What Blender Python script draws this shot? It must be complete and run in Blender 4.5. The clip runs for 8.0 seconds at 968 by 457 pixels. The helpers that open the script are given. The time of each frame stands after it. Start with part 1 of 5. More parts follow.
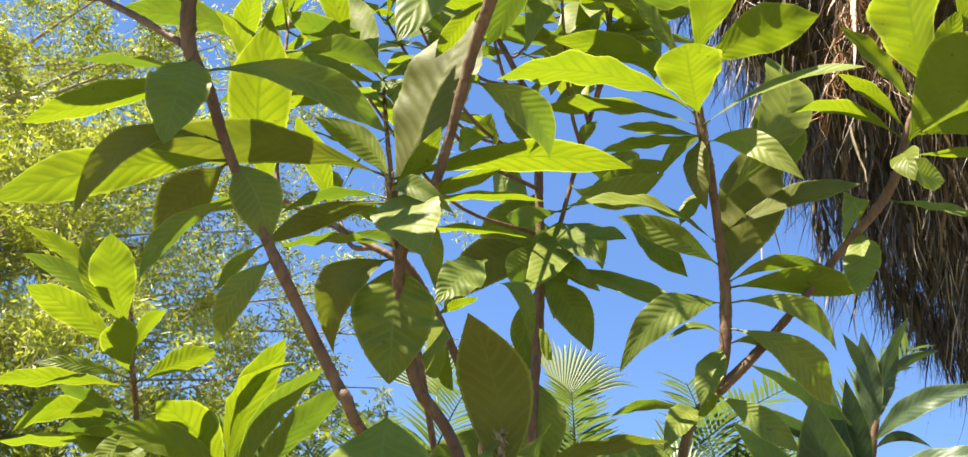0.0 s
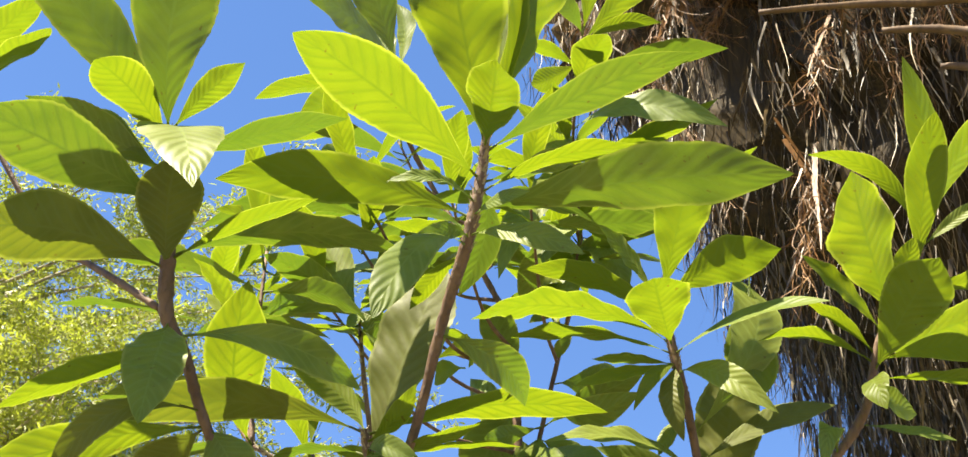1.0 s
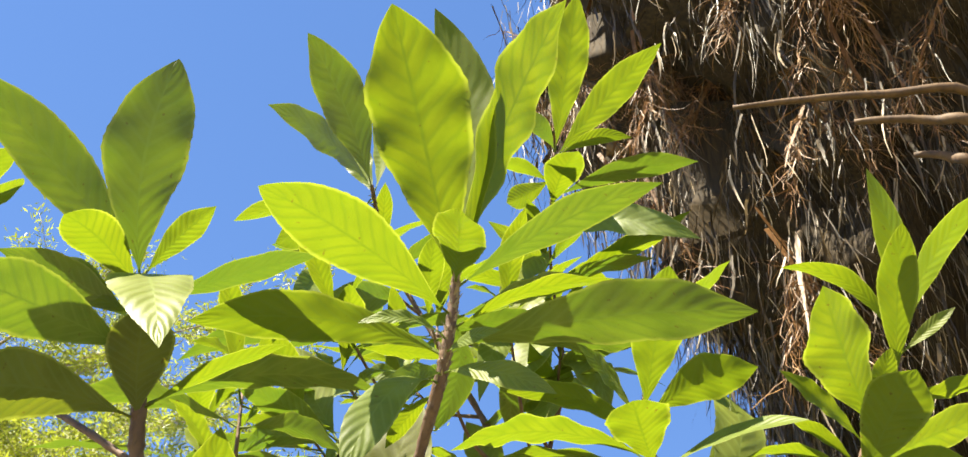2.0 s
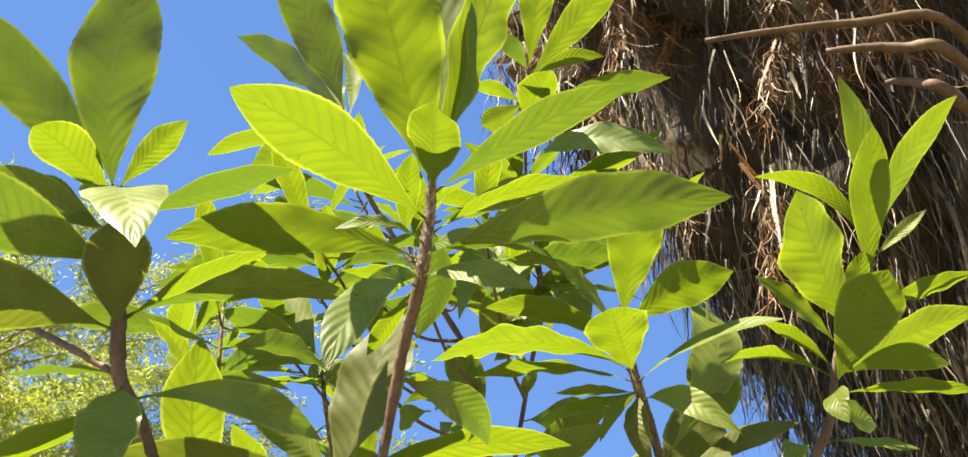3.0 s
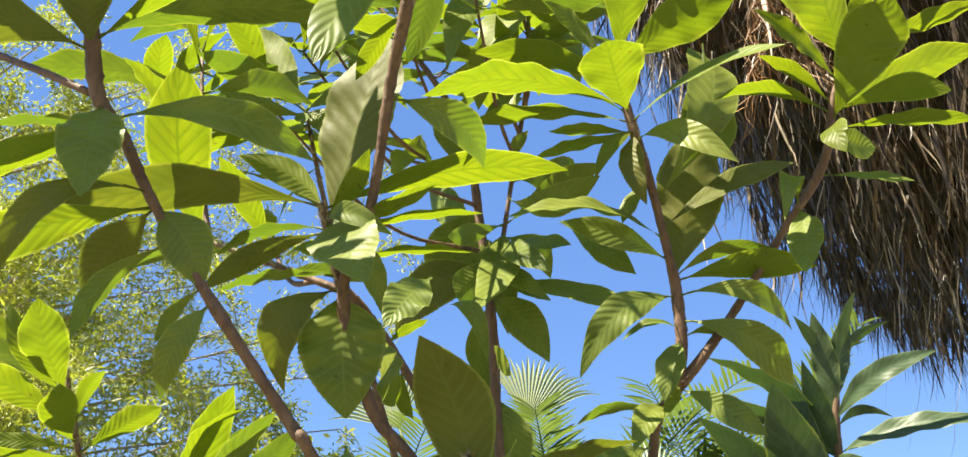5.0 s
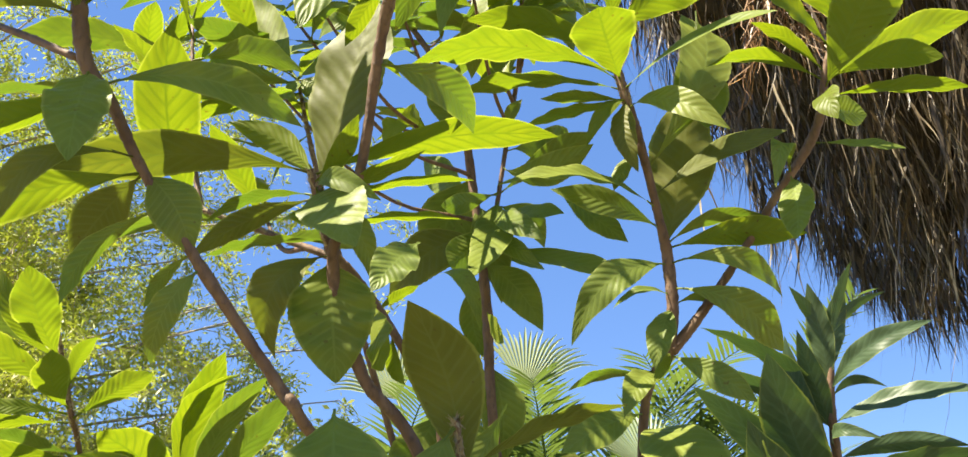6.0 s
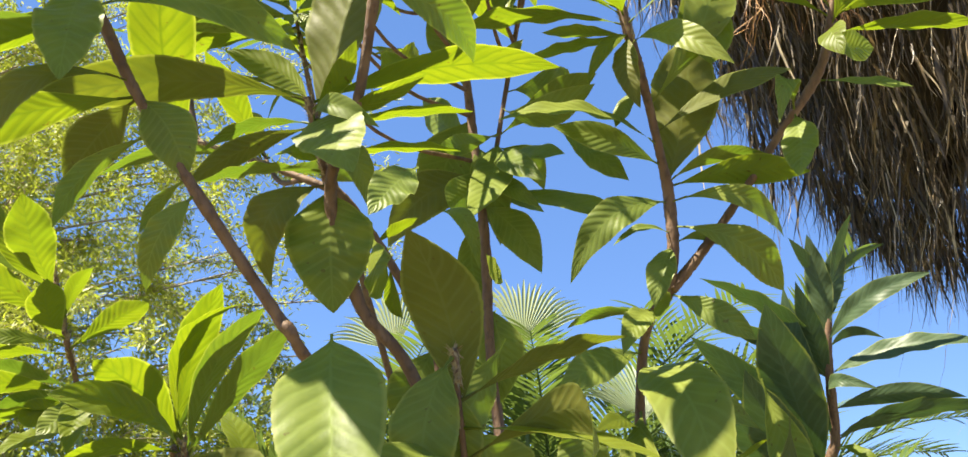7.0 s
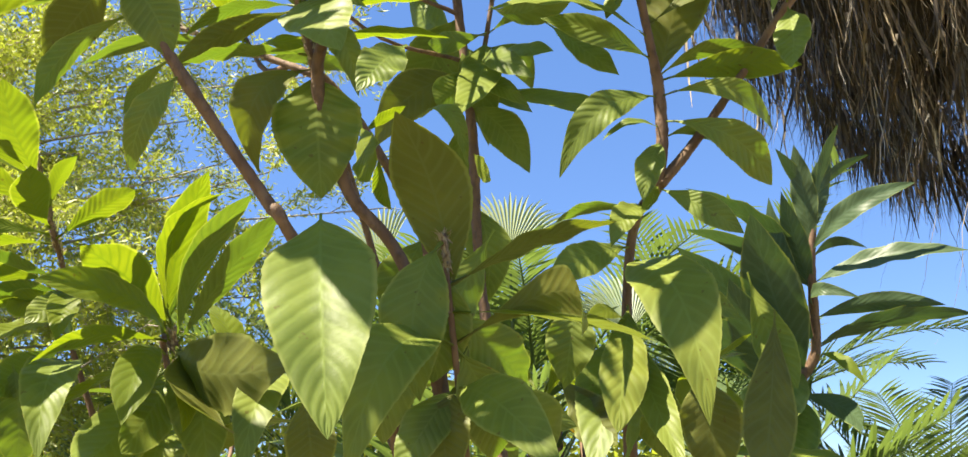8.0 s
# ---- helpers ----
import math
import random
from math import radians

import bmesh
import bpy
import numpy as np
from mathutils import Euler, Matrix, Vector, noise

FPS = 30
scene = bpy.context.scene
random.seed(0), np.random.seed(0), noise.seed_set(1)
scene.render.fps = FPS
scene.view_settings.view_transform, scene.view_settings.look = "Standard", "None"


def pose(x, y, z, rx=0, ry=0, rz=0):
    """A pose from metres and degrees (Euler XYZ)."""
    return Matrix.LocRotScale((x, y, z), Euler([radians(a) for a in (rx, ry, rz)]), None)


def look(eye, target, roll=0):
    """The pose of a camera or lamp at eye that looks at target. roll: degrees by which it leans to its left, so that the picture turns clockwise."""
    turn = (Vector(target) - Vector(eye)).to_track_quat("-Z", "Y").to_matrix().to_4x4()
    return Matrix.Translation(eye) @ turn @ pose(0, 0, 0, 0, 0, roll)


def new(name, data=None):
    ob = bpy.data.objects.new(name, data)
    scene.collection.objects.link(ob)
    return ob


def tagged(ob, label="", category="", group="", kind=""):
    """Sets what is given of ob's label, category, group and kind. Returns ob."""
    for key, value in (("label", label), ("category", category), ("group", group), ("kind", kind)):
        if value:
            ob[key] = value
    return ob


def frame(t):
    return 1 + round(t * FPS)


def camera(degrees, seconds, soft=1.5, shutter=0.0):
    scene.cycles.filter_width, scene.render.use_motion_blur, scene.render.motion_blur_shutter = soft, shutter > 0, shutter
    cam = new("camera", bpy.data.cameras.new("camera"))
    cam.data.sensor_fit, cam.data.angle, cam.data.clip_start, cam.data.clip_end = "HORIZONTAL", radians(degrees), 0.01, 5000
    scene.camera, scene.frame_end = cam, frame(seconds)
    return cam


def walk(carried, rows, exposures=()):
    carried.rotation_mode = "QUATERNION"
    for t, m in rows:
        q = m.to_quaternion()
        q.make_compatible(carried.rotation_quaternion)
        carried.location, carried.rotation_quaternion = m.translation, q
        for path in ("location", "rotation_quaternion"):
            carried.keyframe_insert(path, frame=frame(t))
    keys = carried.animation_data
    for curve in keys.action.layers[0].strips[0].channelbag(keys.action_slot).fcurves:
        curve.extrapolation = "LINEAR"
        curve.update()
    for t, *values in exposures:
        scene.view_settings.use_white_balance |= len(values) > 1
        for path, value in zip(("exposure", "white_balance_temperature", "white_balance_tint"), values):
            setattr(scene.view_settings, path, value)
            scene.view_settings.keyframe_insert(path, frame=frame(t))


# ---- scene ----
cam = camera(52.3, 8.0, soft=1.5)
PATH = [
    (0, (0.152, 0.153, 1.518), (-0.051, 1.983, 2.299), 6.22),
    (0.5, (0.138, 0.142, 1.546), (-0.048, 1.887, 2.504), 5.01),
    (1, (0.153, 0.089, 1.605), (-0.020, 1.761, 2.688), 4.61),
    (1.5, (0.168, 0.052, 1.651), (-0.000, 1.642, 2.853), 4.17),
    (1.7, (0.179, 0.050, 1.653), (0.013, 1.617, 2.884), 3.58),
    (2.8, (0.172, 0.073, 1.618), (0.062, 1.667, 2.821), 0.10),
    (3, (0.177, 0.086, 1.601), (0.068, 1.716, 2.755), -0.23),
    (3.5, (0.158, 0.145, 1.546), (0.072, 1.855, 2.579), -1.41),
    (4, (0.153, 0.164, 1.531), (0.078, 1.936, 2.455), -1.50),
    (4.5, (0.156, 0.177, 1.530), (0.076, 1.982, 2.390), -1.69),
    (4.7, (0.150, 0.181, 1.527), (0.065, 1.994, 2.367), -1.66),
    (5.8, (0.167, 0.185, 1.499), (0.069, 2.006, 2.321), -2.60),
    (6, (0.165, 0.186, 1.509), (0.074, 2.024, 2.291), -1.94),
    (6.5, (0.157, 0.198, 1.490), (0.064, 2.055, 2.227), -1.44),
    (7, (0.162, 0.212, 1.484), (0.069, 2.082, 2.186), -1.55),
    (7.5, (0.162, 0.226, 1.466), (0.079, 2.130, 2.074), -1.81),
    (8, (0.156, 0.230, 1.448), (0.085, 2.152, 1.995), -1.67),
]
walk(cam, [(t, look(eye, target, roll)) for t, eye, target, roll in PATH])

# ---- world and sun ----
SUN_TO = Vector((-0.44, -0.215, 0.87)).normalized()
world = bpy.data.worlds.new("sky")
scene.world = world
world.use_nodes = True
wn = world.node_tree.nodes
sky = wn.new("ShaderNodeTexSky")
sky.sky_type = "NISHITA"
sky.sun_disc = False
sky.sun_elevation = math.asin(SUN_TO.z)
sky.sun_rotation = math.atan2(SUN_TO.x, SUN_TO.y)
sky.altitude, sky.air_density, sky.dust_density, sky.ozone_density = 2000, 0.9, 0.0, 3.4
wn["Background"].inputs["Strength"].default_value = 0.095
haze = wn.new("ShaderNodeMix")
haze.data_type = "RGBA"
haze.inputs["Factor"].default_value = 0.6
haze.inputs["B"].default_value = (0.36, 0.87, 2.25, 1)
world.node_tree.links.new(sky.outputs["Color"], haze.inputs["A"])
world.node_tree.links.new(haze.outputs["Result"], wn["Background"].inputs["Color"])
sun = new("sun", bpy.data.lights.new("sun", "SUN"))
sun.data.energy, sun.data.angle, sun.data.color = 5.0, radians(0.53), (1.0, 0.91, 0.72)
sun.matrix_world = look((0, 0, 20), Vector((0, 0, 20)) - SUN_TO)
scene.view_settings.exposure = 1.85


# ---- materials ----
def material(name):
    m = bpy.data.materials.new(name)
    m.use_nodes = True
    return m, m.node_tree.nodes, m.node_tree.links


def mixed(nodes, links, fac, a, b):
    n = nodes.new("ShaderNodeMix")
    n.data_type = "RGBA"
    for socket, value in ((n.inputs["Factor"], fac), (n.inputs["A"], a), (n.inputs["B"], b)):
        if isinstance(value, bpy.types.NodeSocket):
            links.new(value, socket)
        elif isinstance(value, tuple):
            socket.default_value = (*value, 1)
        else:
            socket.default_value = value
    return n.outputs["Result"]


def calc(nodes, links, op, a, b=0.0):
    n = nodes.new("ShaderNodeMath")
    n.operation = op
    for socket, value in zip(n.inputs, (a, b)):
        if isinstance(value, bpy.types.NodeSocket):
            links.new(value, socket)
        else:
            socket.default_value = value
    return n.outputs[0]


def ramp(nodes, links, fac, low, high):
    n = nodes.new("ShaderNodeMapRange")
    n.inputs["From Min"].default_value, n.inputs["From Max"].default_value = low, high
    links.new(fac, n.inputs["Value"])
    return n.outputs["Result"]


def noise_at(nodes, links, scale, detail=3.0, coord="Object", stretch=None):
    n = nodes.new("ShaderNodeTexNoise")
    n.inputs["Scale"].default_value, n.inputs["Detail"].default_value = scale, detail
    out = nodes.new("ShaderNodeTexCoord").outputs[coord]
    if stretch:
        mp = nodes.new("ShaderNodeMapping")
        mp.inputs["Scale"].default_value = stretch
        links.new(out, mp.inputs["Vector"])
        out = mp.outputs["Vector"]
    links.new(out, n.inputs["Vector"])
    return n.outputs["Fac"]


def blade_material(name, green, dull, glow, through_light, rough, blotch):
    """A broad leaf: veins along the map of the blade, dull blotches, and light that shines through."""
    m, nodes, links = material(name)
    bsdf = nodes["Principled BSDF"]
    uv = nodes.new("ShaderNodeUVMap")
    sep = nodes.new("ShaderNodeSeparateXYZ")
    links.new(uv.outputs["UV"], sep.inputs["Vector"])
    u, v = sep.outputs["X"], sep.outputs["Y"]
    side = calc(nodes, links, "ABSOLUTE", v)
    wob = noise_at(nodes, links, 18.0, 2.0)
    phase = calc(nodes, links, "ADD", calc(nodes, links, "MULTIPLY", u, 84.0), calc(nodes, links, "MULTIPLY", side, -13.0))
    phase = calc(nodes, links, "ADD", phase, calc(nodes, links, "MULTIPLY", wob, 4.5))
    wave = calc(nodes, links, "COSINE", phase)
    lateral = ramp(nodes, links, wave, 0.35, 1.0)
    rib = ramp(nodes, links, side, 0.06, 0.015)
    vein = calc(nodes, links, "MAXIMUM", calc(nodes, links, "MULTIPLY", lateral, 0.72), rib)
    mottle = ramp(nodes, links, noise_at(nodes, links, 24.0, 6.0), 0.36, 0.66)
    rand = nodes.new("ShaderNodeObjectInfo").outputs["Random"]
    base = mixed(nodes, links, calc(nodes, links, "MULTIPLY", mottle, blotch), green, dull)
    base = mixed(nodes, links, calc(nodes, links, "MULTIPLY", rand, 0.4), base, tuple(c * f for c, f in zip(green, (1.5, 1.18, 0.8))))
    base = mixed(nodes, links, calc(nodes, links, "MULTIPLY", vein, 0.32), base, tuple(min(1, c * 1.9 + 0.02) for c in green))
    margin = ramp(nodes, links, calc(nodes, links, "ADD", side, calc(nodes, links, "MULTIPLY", wob, 0.08)), 0.93, 1.0)
    base = mixed(nodes, links, calc(nodes, links, "MULTIPLY", margin, 0.4), base, (0.30, 0.32, 0.09))
    spots = ramp(nodes, links, noise_at(nodes, links, 95.0, 2.0), 0.70, 0.76)
    base = mixed(nodes, links, calc(nodes, links, "MULTIPLY", spots, 0.55), base, (0.10, 0.065, 0.02))
    links.new(base, bsdf.inputs["Base Color"])
    bsdf.inputs["Roughness"].default_value = rough
    bsdf.inputs["Specular IOR Level"].default_value = 0.23
    shine = nodes.new("ShaderNodeBsdfTranslucent")
    lit = mixed(nodes, links, calc(nodes, links, "MULTIPLY", vein, 0.95), glow, tuple(c * f for c, f in zip(glow, (0.45, 0.55, 0.6))))
    lit = mixed(nodes, links, calc(nodes, links, "MULTIPLY", mottle, 0.55), lit, tuple(c * f for c, f in zip(glow, (0.62, 0.78, 0.8))))
    lit = mixed(nodes, links, calc(nodes, links, "MULTIPLY", rand, 0.5), lit, tuple(c * f for c, f in zip(glow, (0.68, 0.86, 1.4))))
    lit = mixed(nodes, links, calc(nodes, links, "MULTIPLY", spots, 0.6), lit, (0.12, 0.06, 0.01))
    lit = mixed(nodes, links, calc(nodes, links, "MULTIPLY", margin, 0.35), lit, (0.55, 0.60, 0.06))
    links.new(lit, shine.inputs["Color"])
    bump = nodes.new("ShaderNodeBump")
    bump.inputs["Strength"].default_value, bump.inputs["Distance"].default_value = 0.46, 0.0008
    links.new(calc(nodes, links, "ADD", calc(nodes, links, "MULTIPLY", wave, ramp(nodes, links, noise_at(nodes, links, 14.0, 1.0), 0.3, 0.75)), calc(nodes, links, "MULTIPLY", mottle, 1.2)), bump.inputs["Height"])
    for node in (bsdf, shine):
        links.new(bump.outputs["Normal"], node.inputs["Normal"])
    mix = nodes.new("ShaderNodeMixShader")
    mix.inputs["Fac"].default_value = through_light
    links.new(bsdf.outputs["BSDF"], mix.inputs[1])
    links.new(shine.outputs["BSDF"], mix.inputs[2])
    links.new(mix.outputs["Shader"], nodes["Material Output"].inputs["Surface"])
    return m


YOUNG = blade_material("young_leaf", (0.17, 0.22, 0.030), (0.11, 0.15, 0.02), (0.213, 0.263, 0.005), 0.56, 0.42, 0.5)
MATURE = blade_material("mature_leaf", (0.170, 0.214, 0.040), (0.102, 0.138, 0.028), (0.180, 0.270, 0.012), 0.33, 0.46, 0.8)
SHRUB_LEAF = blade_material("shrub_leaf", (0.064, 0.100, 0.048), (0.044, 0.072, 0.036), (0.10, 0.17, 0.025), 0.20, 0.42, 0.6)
FADED = blade_material("faded_leaf", (0.42, 0.27, 0.03), (0.30, 0.14, 0.02), (0.40, 0.26, 0.01), 0.40, 0.55, 0.8)
OLD = blade_material("old_leaf", (0.130, 0.144, 0.034), (0.092, 0.100, 0.024), (0.19, 0.215, 0.010), 0.38, 0.52, 0.9)


def thin_leaf_material(name, a, b, glow, fac, rough=0.45):
    """Small leaves and leaflets, each of its own tint."""
    m, nodes, links = material(name)
    bsdf = nodes["Principled BSDF"]
    rnd = nodes.new("ShaderNodeNewGeometry").outputs["Random Per Island"]
    base = mixed(nodes, links, rnd, a, b)
    patch = ramp(nodes, links, noise_at(nodes, links, 1.6, 3.0), 0.35, 0.7)
    base = mixed(nodes, links, calc(nodes, links, "MULTIPLY", patch, 0.6), base, tuple(c * f for c, f in zip(b, (1.35, 1.1, 0.8))))
    links.new(base, bsdf.inputs["Base Color"])
    bsdf.inputs["Roughness"].default_value = rough
    shine = nodes.new("ShaderNodeBsdfTranslucent")
    links.new(mixed(nodes, links, rnd, glow, tuple(c * 0.6 for c in glow)), shine.inputs["Color"])
    mix = nodes.new("ShaderNodeMixShader")
    mix.inputs["Fac"].default_value = fac
    links.new(bsdf.outputs["BSDF"], mix.inputs[1])
    links.new(shine.outputs["BSDF"], mix.inputs[2])
    links.new(mix.outputs["Shader"], nodes["Material Output"].inputs["Surface"])
    return m


SMALL_LEAF = thin_leaf_material("small_leaf", (0.14, 0.178, 0.030), (0.30, 0.335, 0.070), (0.50, 0.57, 0.05), 0.46, 0.48)
FAN_LEAF = thin_leaf_material("fan_leaf", (0.20, 0.27, 0.15), (0.28, 0.34, 0.20), (0.25, 0.31, 0.10), 0.30, 0.35)
PALM_LEAFLET = thin_leaf_material("palm_leaflet", (0.045, 0.090, 0.030), (0.095, 0.150, 0.048), (0.20, 0.29, 0.05), 0.40, 0.5)


def fibre_material(name, a, b, dark, rough=0.75, pale_share=0.0):
    """Dry strands: brown to grey, each with its own tint, streaked along its length."""
    m, nodes, links = material(name)
    bsdf = nodes["Principled BSDF"]
    rnd = nodes.new("ShaderNodeNewGeometry").outputs["Random Per Island"]
    base = mixed(nodes, links, rnd, a, b)
    streak = ramp(nodes, links, noise_at(nodes, links, 9.0, 4.0, stretch=(4, 4, 0.5)), 0.35, 0.65)
    base = mixed(nodes, links, streak, base, dark)
    base = mixed(nodes, links, ramp(nodes, links, rnd, 1 - pale_share, 1.001 - pale_share), base, (0.52, 0.40, 0.25))
    links.new(base, bsdf.inputs["Base Color"])
    bsdf.inputs["Roughness"].default_value = rough
    return m


DRY_FROND = fibre_material("dry_frond", (0.075, 0.047, 0.016), (0.18, 0.118, 0.040), (0.036, 0.024, 0.010), 0.5, 0.08)
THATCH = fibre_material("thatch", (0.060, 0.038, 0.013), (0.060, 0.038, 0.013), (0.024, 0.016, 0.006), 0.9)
DRY_STALK = fibre_material("dry_stalk", (0.24, 0.105, 0.028), (0.40, 0.21, 0.06), (0.13, 0.06, 0.016), 0.5)


def bark_material(name, a, b, dark, scale):
    m, nodes, links = material(name)
    bsdf = nodes["Principled BSDF"]
    n1 = ramp(nodes, links, noise_at(nodes, links, scale, 6.0, stretch=(1, 1, 0.35)), 0.35, 0.65)
    n2 = ramp(nodes, links, noise_at(nodes, links, scale * 3, 5.0, stretch=(1, 1, 0.5)), 0.48, 0.80)
    base = mixed(nodes, links, n1, a, b)
    base = mixed(nodes, links, n2, base, dark)
    links.new(base, bsdf.inputs["Base Color"])
    bsdf.inputs["Roughness"].default_value = 0.7
    bump = nodes.new("ShaderNodeBump")
    bump.inputs["Strength"].default_value, bump.inputs["Distance"].default_value = 0.6, 0.003
    links.new(n2, bump.inputs["Height"])
    links.new(bump.outputs["Normal"], bsdf.inputs["Normal"])
    return m


BARK = bark_material("bark", (0.115, 0.060, 0.029), (0.185, 0.108, 0.058), (0.065, 0.034, 0.018), 40.0)
SCALE = bark_material("bud_scale", (0.26, 0.19, 0.10), (0.36, 0.29, 0.17), (0.12, 0.07, 0.035), 60.0)
STALK_BARK = bark_material("stalk_bark", (0.095, 0.050, 0.020), (0.15, 0.085, 0.034), (0.05, 0.027, 0.012), 12.0)
GREY_BARK = bark_material("grey_bark", (0.30, 0.25, 0.19), (0.42, 0.36, 0.28), (0.17, 0.13, 0.10), 14.0)


def soil_material():
    m, nodes, links = material("soil_and_litter")
    bsdf = nodes["Principled BSDF"]
    far = ramp(nodes, links, noise_at(nodes, links, 0.6, 5.0), 0.4, 0.62)
    fine = noise_at(nodes, links, 22.0, 6.0)
    base = mixed(nodes, links, fine, (0.13, 0.098, 0.062), (0.26, 0.205, 0.13))
    base = mixed(nodes, links, far, base, (0.11, 0.12, 0.045))
    links.new(base, bsdf.inputs["Base Color"])
    bsdf.inputs["Roughness"].default_value = 0.95
    bump = nodes.new("ShaderNodeBump")
    bump.inputs["Distance"].default_value = 0.03
    links.new(fine, bump.inputs["Height"])
    links.new(bump.outputs["Normal"], bsdf.inputs["Normal"])
    return m


SOIL = soil_material()


# ---- builders ----
def part(name, verts, faces, mat, parent=None, label="", smooth=True, uv=None):
    """One mesh object, under a thing or a part."""
    data = bpy.data.meshes.new(name)
    data.from_pydata(verts, [], faces)
    if uv is not None:
        layer = data.uv_layers.new(name="UVMap")
        index = np.empty(len(data.loops), int)
        data.loops.foreach_get("vertex_index", index)
        layer.data.foreach_set("uv", np.asarray(uv, float)[index].ravel())
    if smooth:
        data.polygons.foreach_set("use_smooth", [True] * len(data.polygons))
    data.materials.append(mat)
    data.update()
    ob = new(name, data)
    ob.parent = parent
    if label:
        ob["label"] = label
    return ob


def thing(name, place, label, category, group="", kind=""):
    ob = new(name)
    ob.location = place
    ob.empty_display_size = 0.1
    return tagged(ob, label, category, group, kind)


def glide(points, steps):
    """A smooth run of rows through the given rows."""
    p = np.array(points, float)
    p = np.vstack([2 * p[0] - p[1], p, 2 * p[-1] - p[-2]])
    out = []
    for i in range(1, len(p) - 2):
        for k in range(steps):
            s = k / steps
            out.append(0.5 * (2 * p[i] + (p[i + 1] - p[i - 1]) * s + (2 * p[i - 1] - 5 * p[i] + 4 * p[i + 1] - p[i + 2]) * s * s
                              + (3 * p[i] - p[i - 1] - 3 * p[i + 1] + p[i + 2]) * s ** 3))
    out.append(p[-2])
    return np.array(out)


def tube(rows, sides=10, rough=0.06, rng=None):
    """A round, tapering limb along rows of x, y, z, radius, with knots."""
    rng = rng or random.Random(3)
    verts, faces = [], []
    side = Vector((1, 0.3, 0)).normalized()
    for i, row in enumerate(rows):
        a, b = Vector(rows[max(i - 1, 0)][:3]), Vector(rows[min(i + 1, len(rows) - 1)][:3])
        way = (b - a).normalized() if (b - a).length > 1e-9 else Vector((0, 0, 1))
        side = (side - way * side.dot(way)).normalized()
        up = way.cross(side)
        swell = 1 + rng.uniform(-rough, rough * 1.6)
        for k in range(sides):
            ang = 2 * math.pi * k / sides
            r = max(row[3], 0.0006) * swell * (1 + rng.uniform(-rough, rough))
            verts.append(tuple(Vector(row[:3]) + (side * math.cos(ang) + up * math.sin(ang)) * r))
    for i in range(len(rows) - 1):
        for k in range(sides):
            n = (k + 1) % sides
            faces.append((i * sides + k, i * sides + n, (i + 1) * sides + n, (i + 1) * sides + k))
    faces.append(tuple(range((len(rows) - 1) * sides, len(rows) * sides)))
    faces.append(tuple(reversed(range(sides))))
    return verts, faces


leaf_rng = random.Random(11)
plant = None
spine = {}


def bud_scales(bough, rows):
    """Short pointed scales and the stubs of fallen stalks, standing close round the top of a shoot."""
    rng = random.Random(len(bough.name) * 31 + int(rows[-1, 2] * 1000))
    steps = np.linalg.norm(np.diff(rows[:, :3], axis=0), axis=1)
    left = np.append(np.cumsum(steps[::-1])[::-1], 0.0)
    verts, faces = [], []
    for k in range(1, len(rows) - 1):
        if left[k] > 0.17:
            continue
        axis = Vector(rows[k + 1, :3] - rows[k - 1, :3]).normalized()
        for _ in range(3):
            turn = rng.uniform(0, 2 * math.pi)
            out = axis.orthogonal().normalized()
            out = out * math.cos(turn) + axis.cross(out) * math.sin(turn)
            side = axis.cross(out)
            root = Vector(rows[k, :3]) + out * rows[k, 3] * 0.9 - plant.location
            size, flare, wide = rng.uniform(0.006, 0.013), rng.uniform(0.25, 0.9), rng.uniform(0.0016, 0.0028)
            first = len(verts)
            for u in (0.0, 0.5, 0.95):
                c = root + axis * size * u + out * size * flare * u * u
                w = wide * (1 - u) ** 0.7
                verts += [tuple(c - side * w), tuple(c + out * w * 0.5), tuple(c + side * w)]
            for i in (0, 3):
                for j in (0, 1):
                    a = first + i + j
                    faces.append((a, a + 1, a + 4, a + 3))
    if faces:
        tagged(part("bud_scale", verts, faces, SCALE, bough, "pale brown pointed bud scales"), kind="stuff")


def branch(points):
    rows = glide(points, 16)
    rows[:, 3] = np.maximum(rows[:, 3], 0.002)
    # swollen rings where leaves have fallen
    for k in range(2, len(rows) - 2):
        if leaf_rng.random() < 0.22:
            rows[k, 3] *= leaf_rng.uniform(1.04, 1.13)
    verts, faces = tube(rows, 12, 0.045, leaf_rng)
    origin = plant.location
    bough = part("branch", [tuple(Vector(v) - origin) for v in verts], faces, BARK, plant)
    spine[bough.name] = rows
    bud_scales(bough, rows)
    return bough


NU, NV = 42, 8


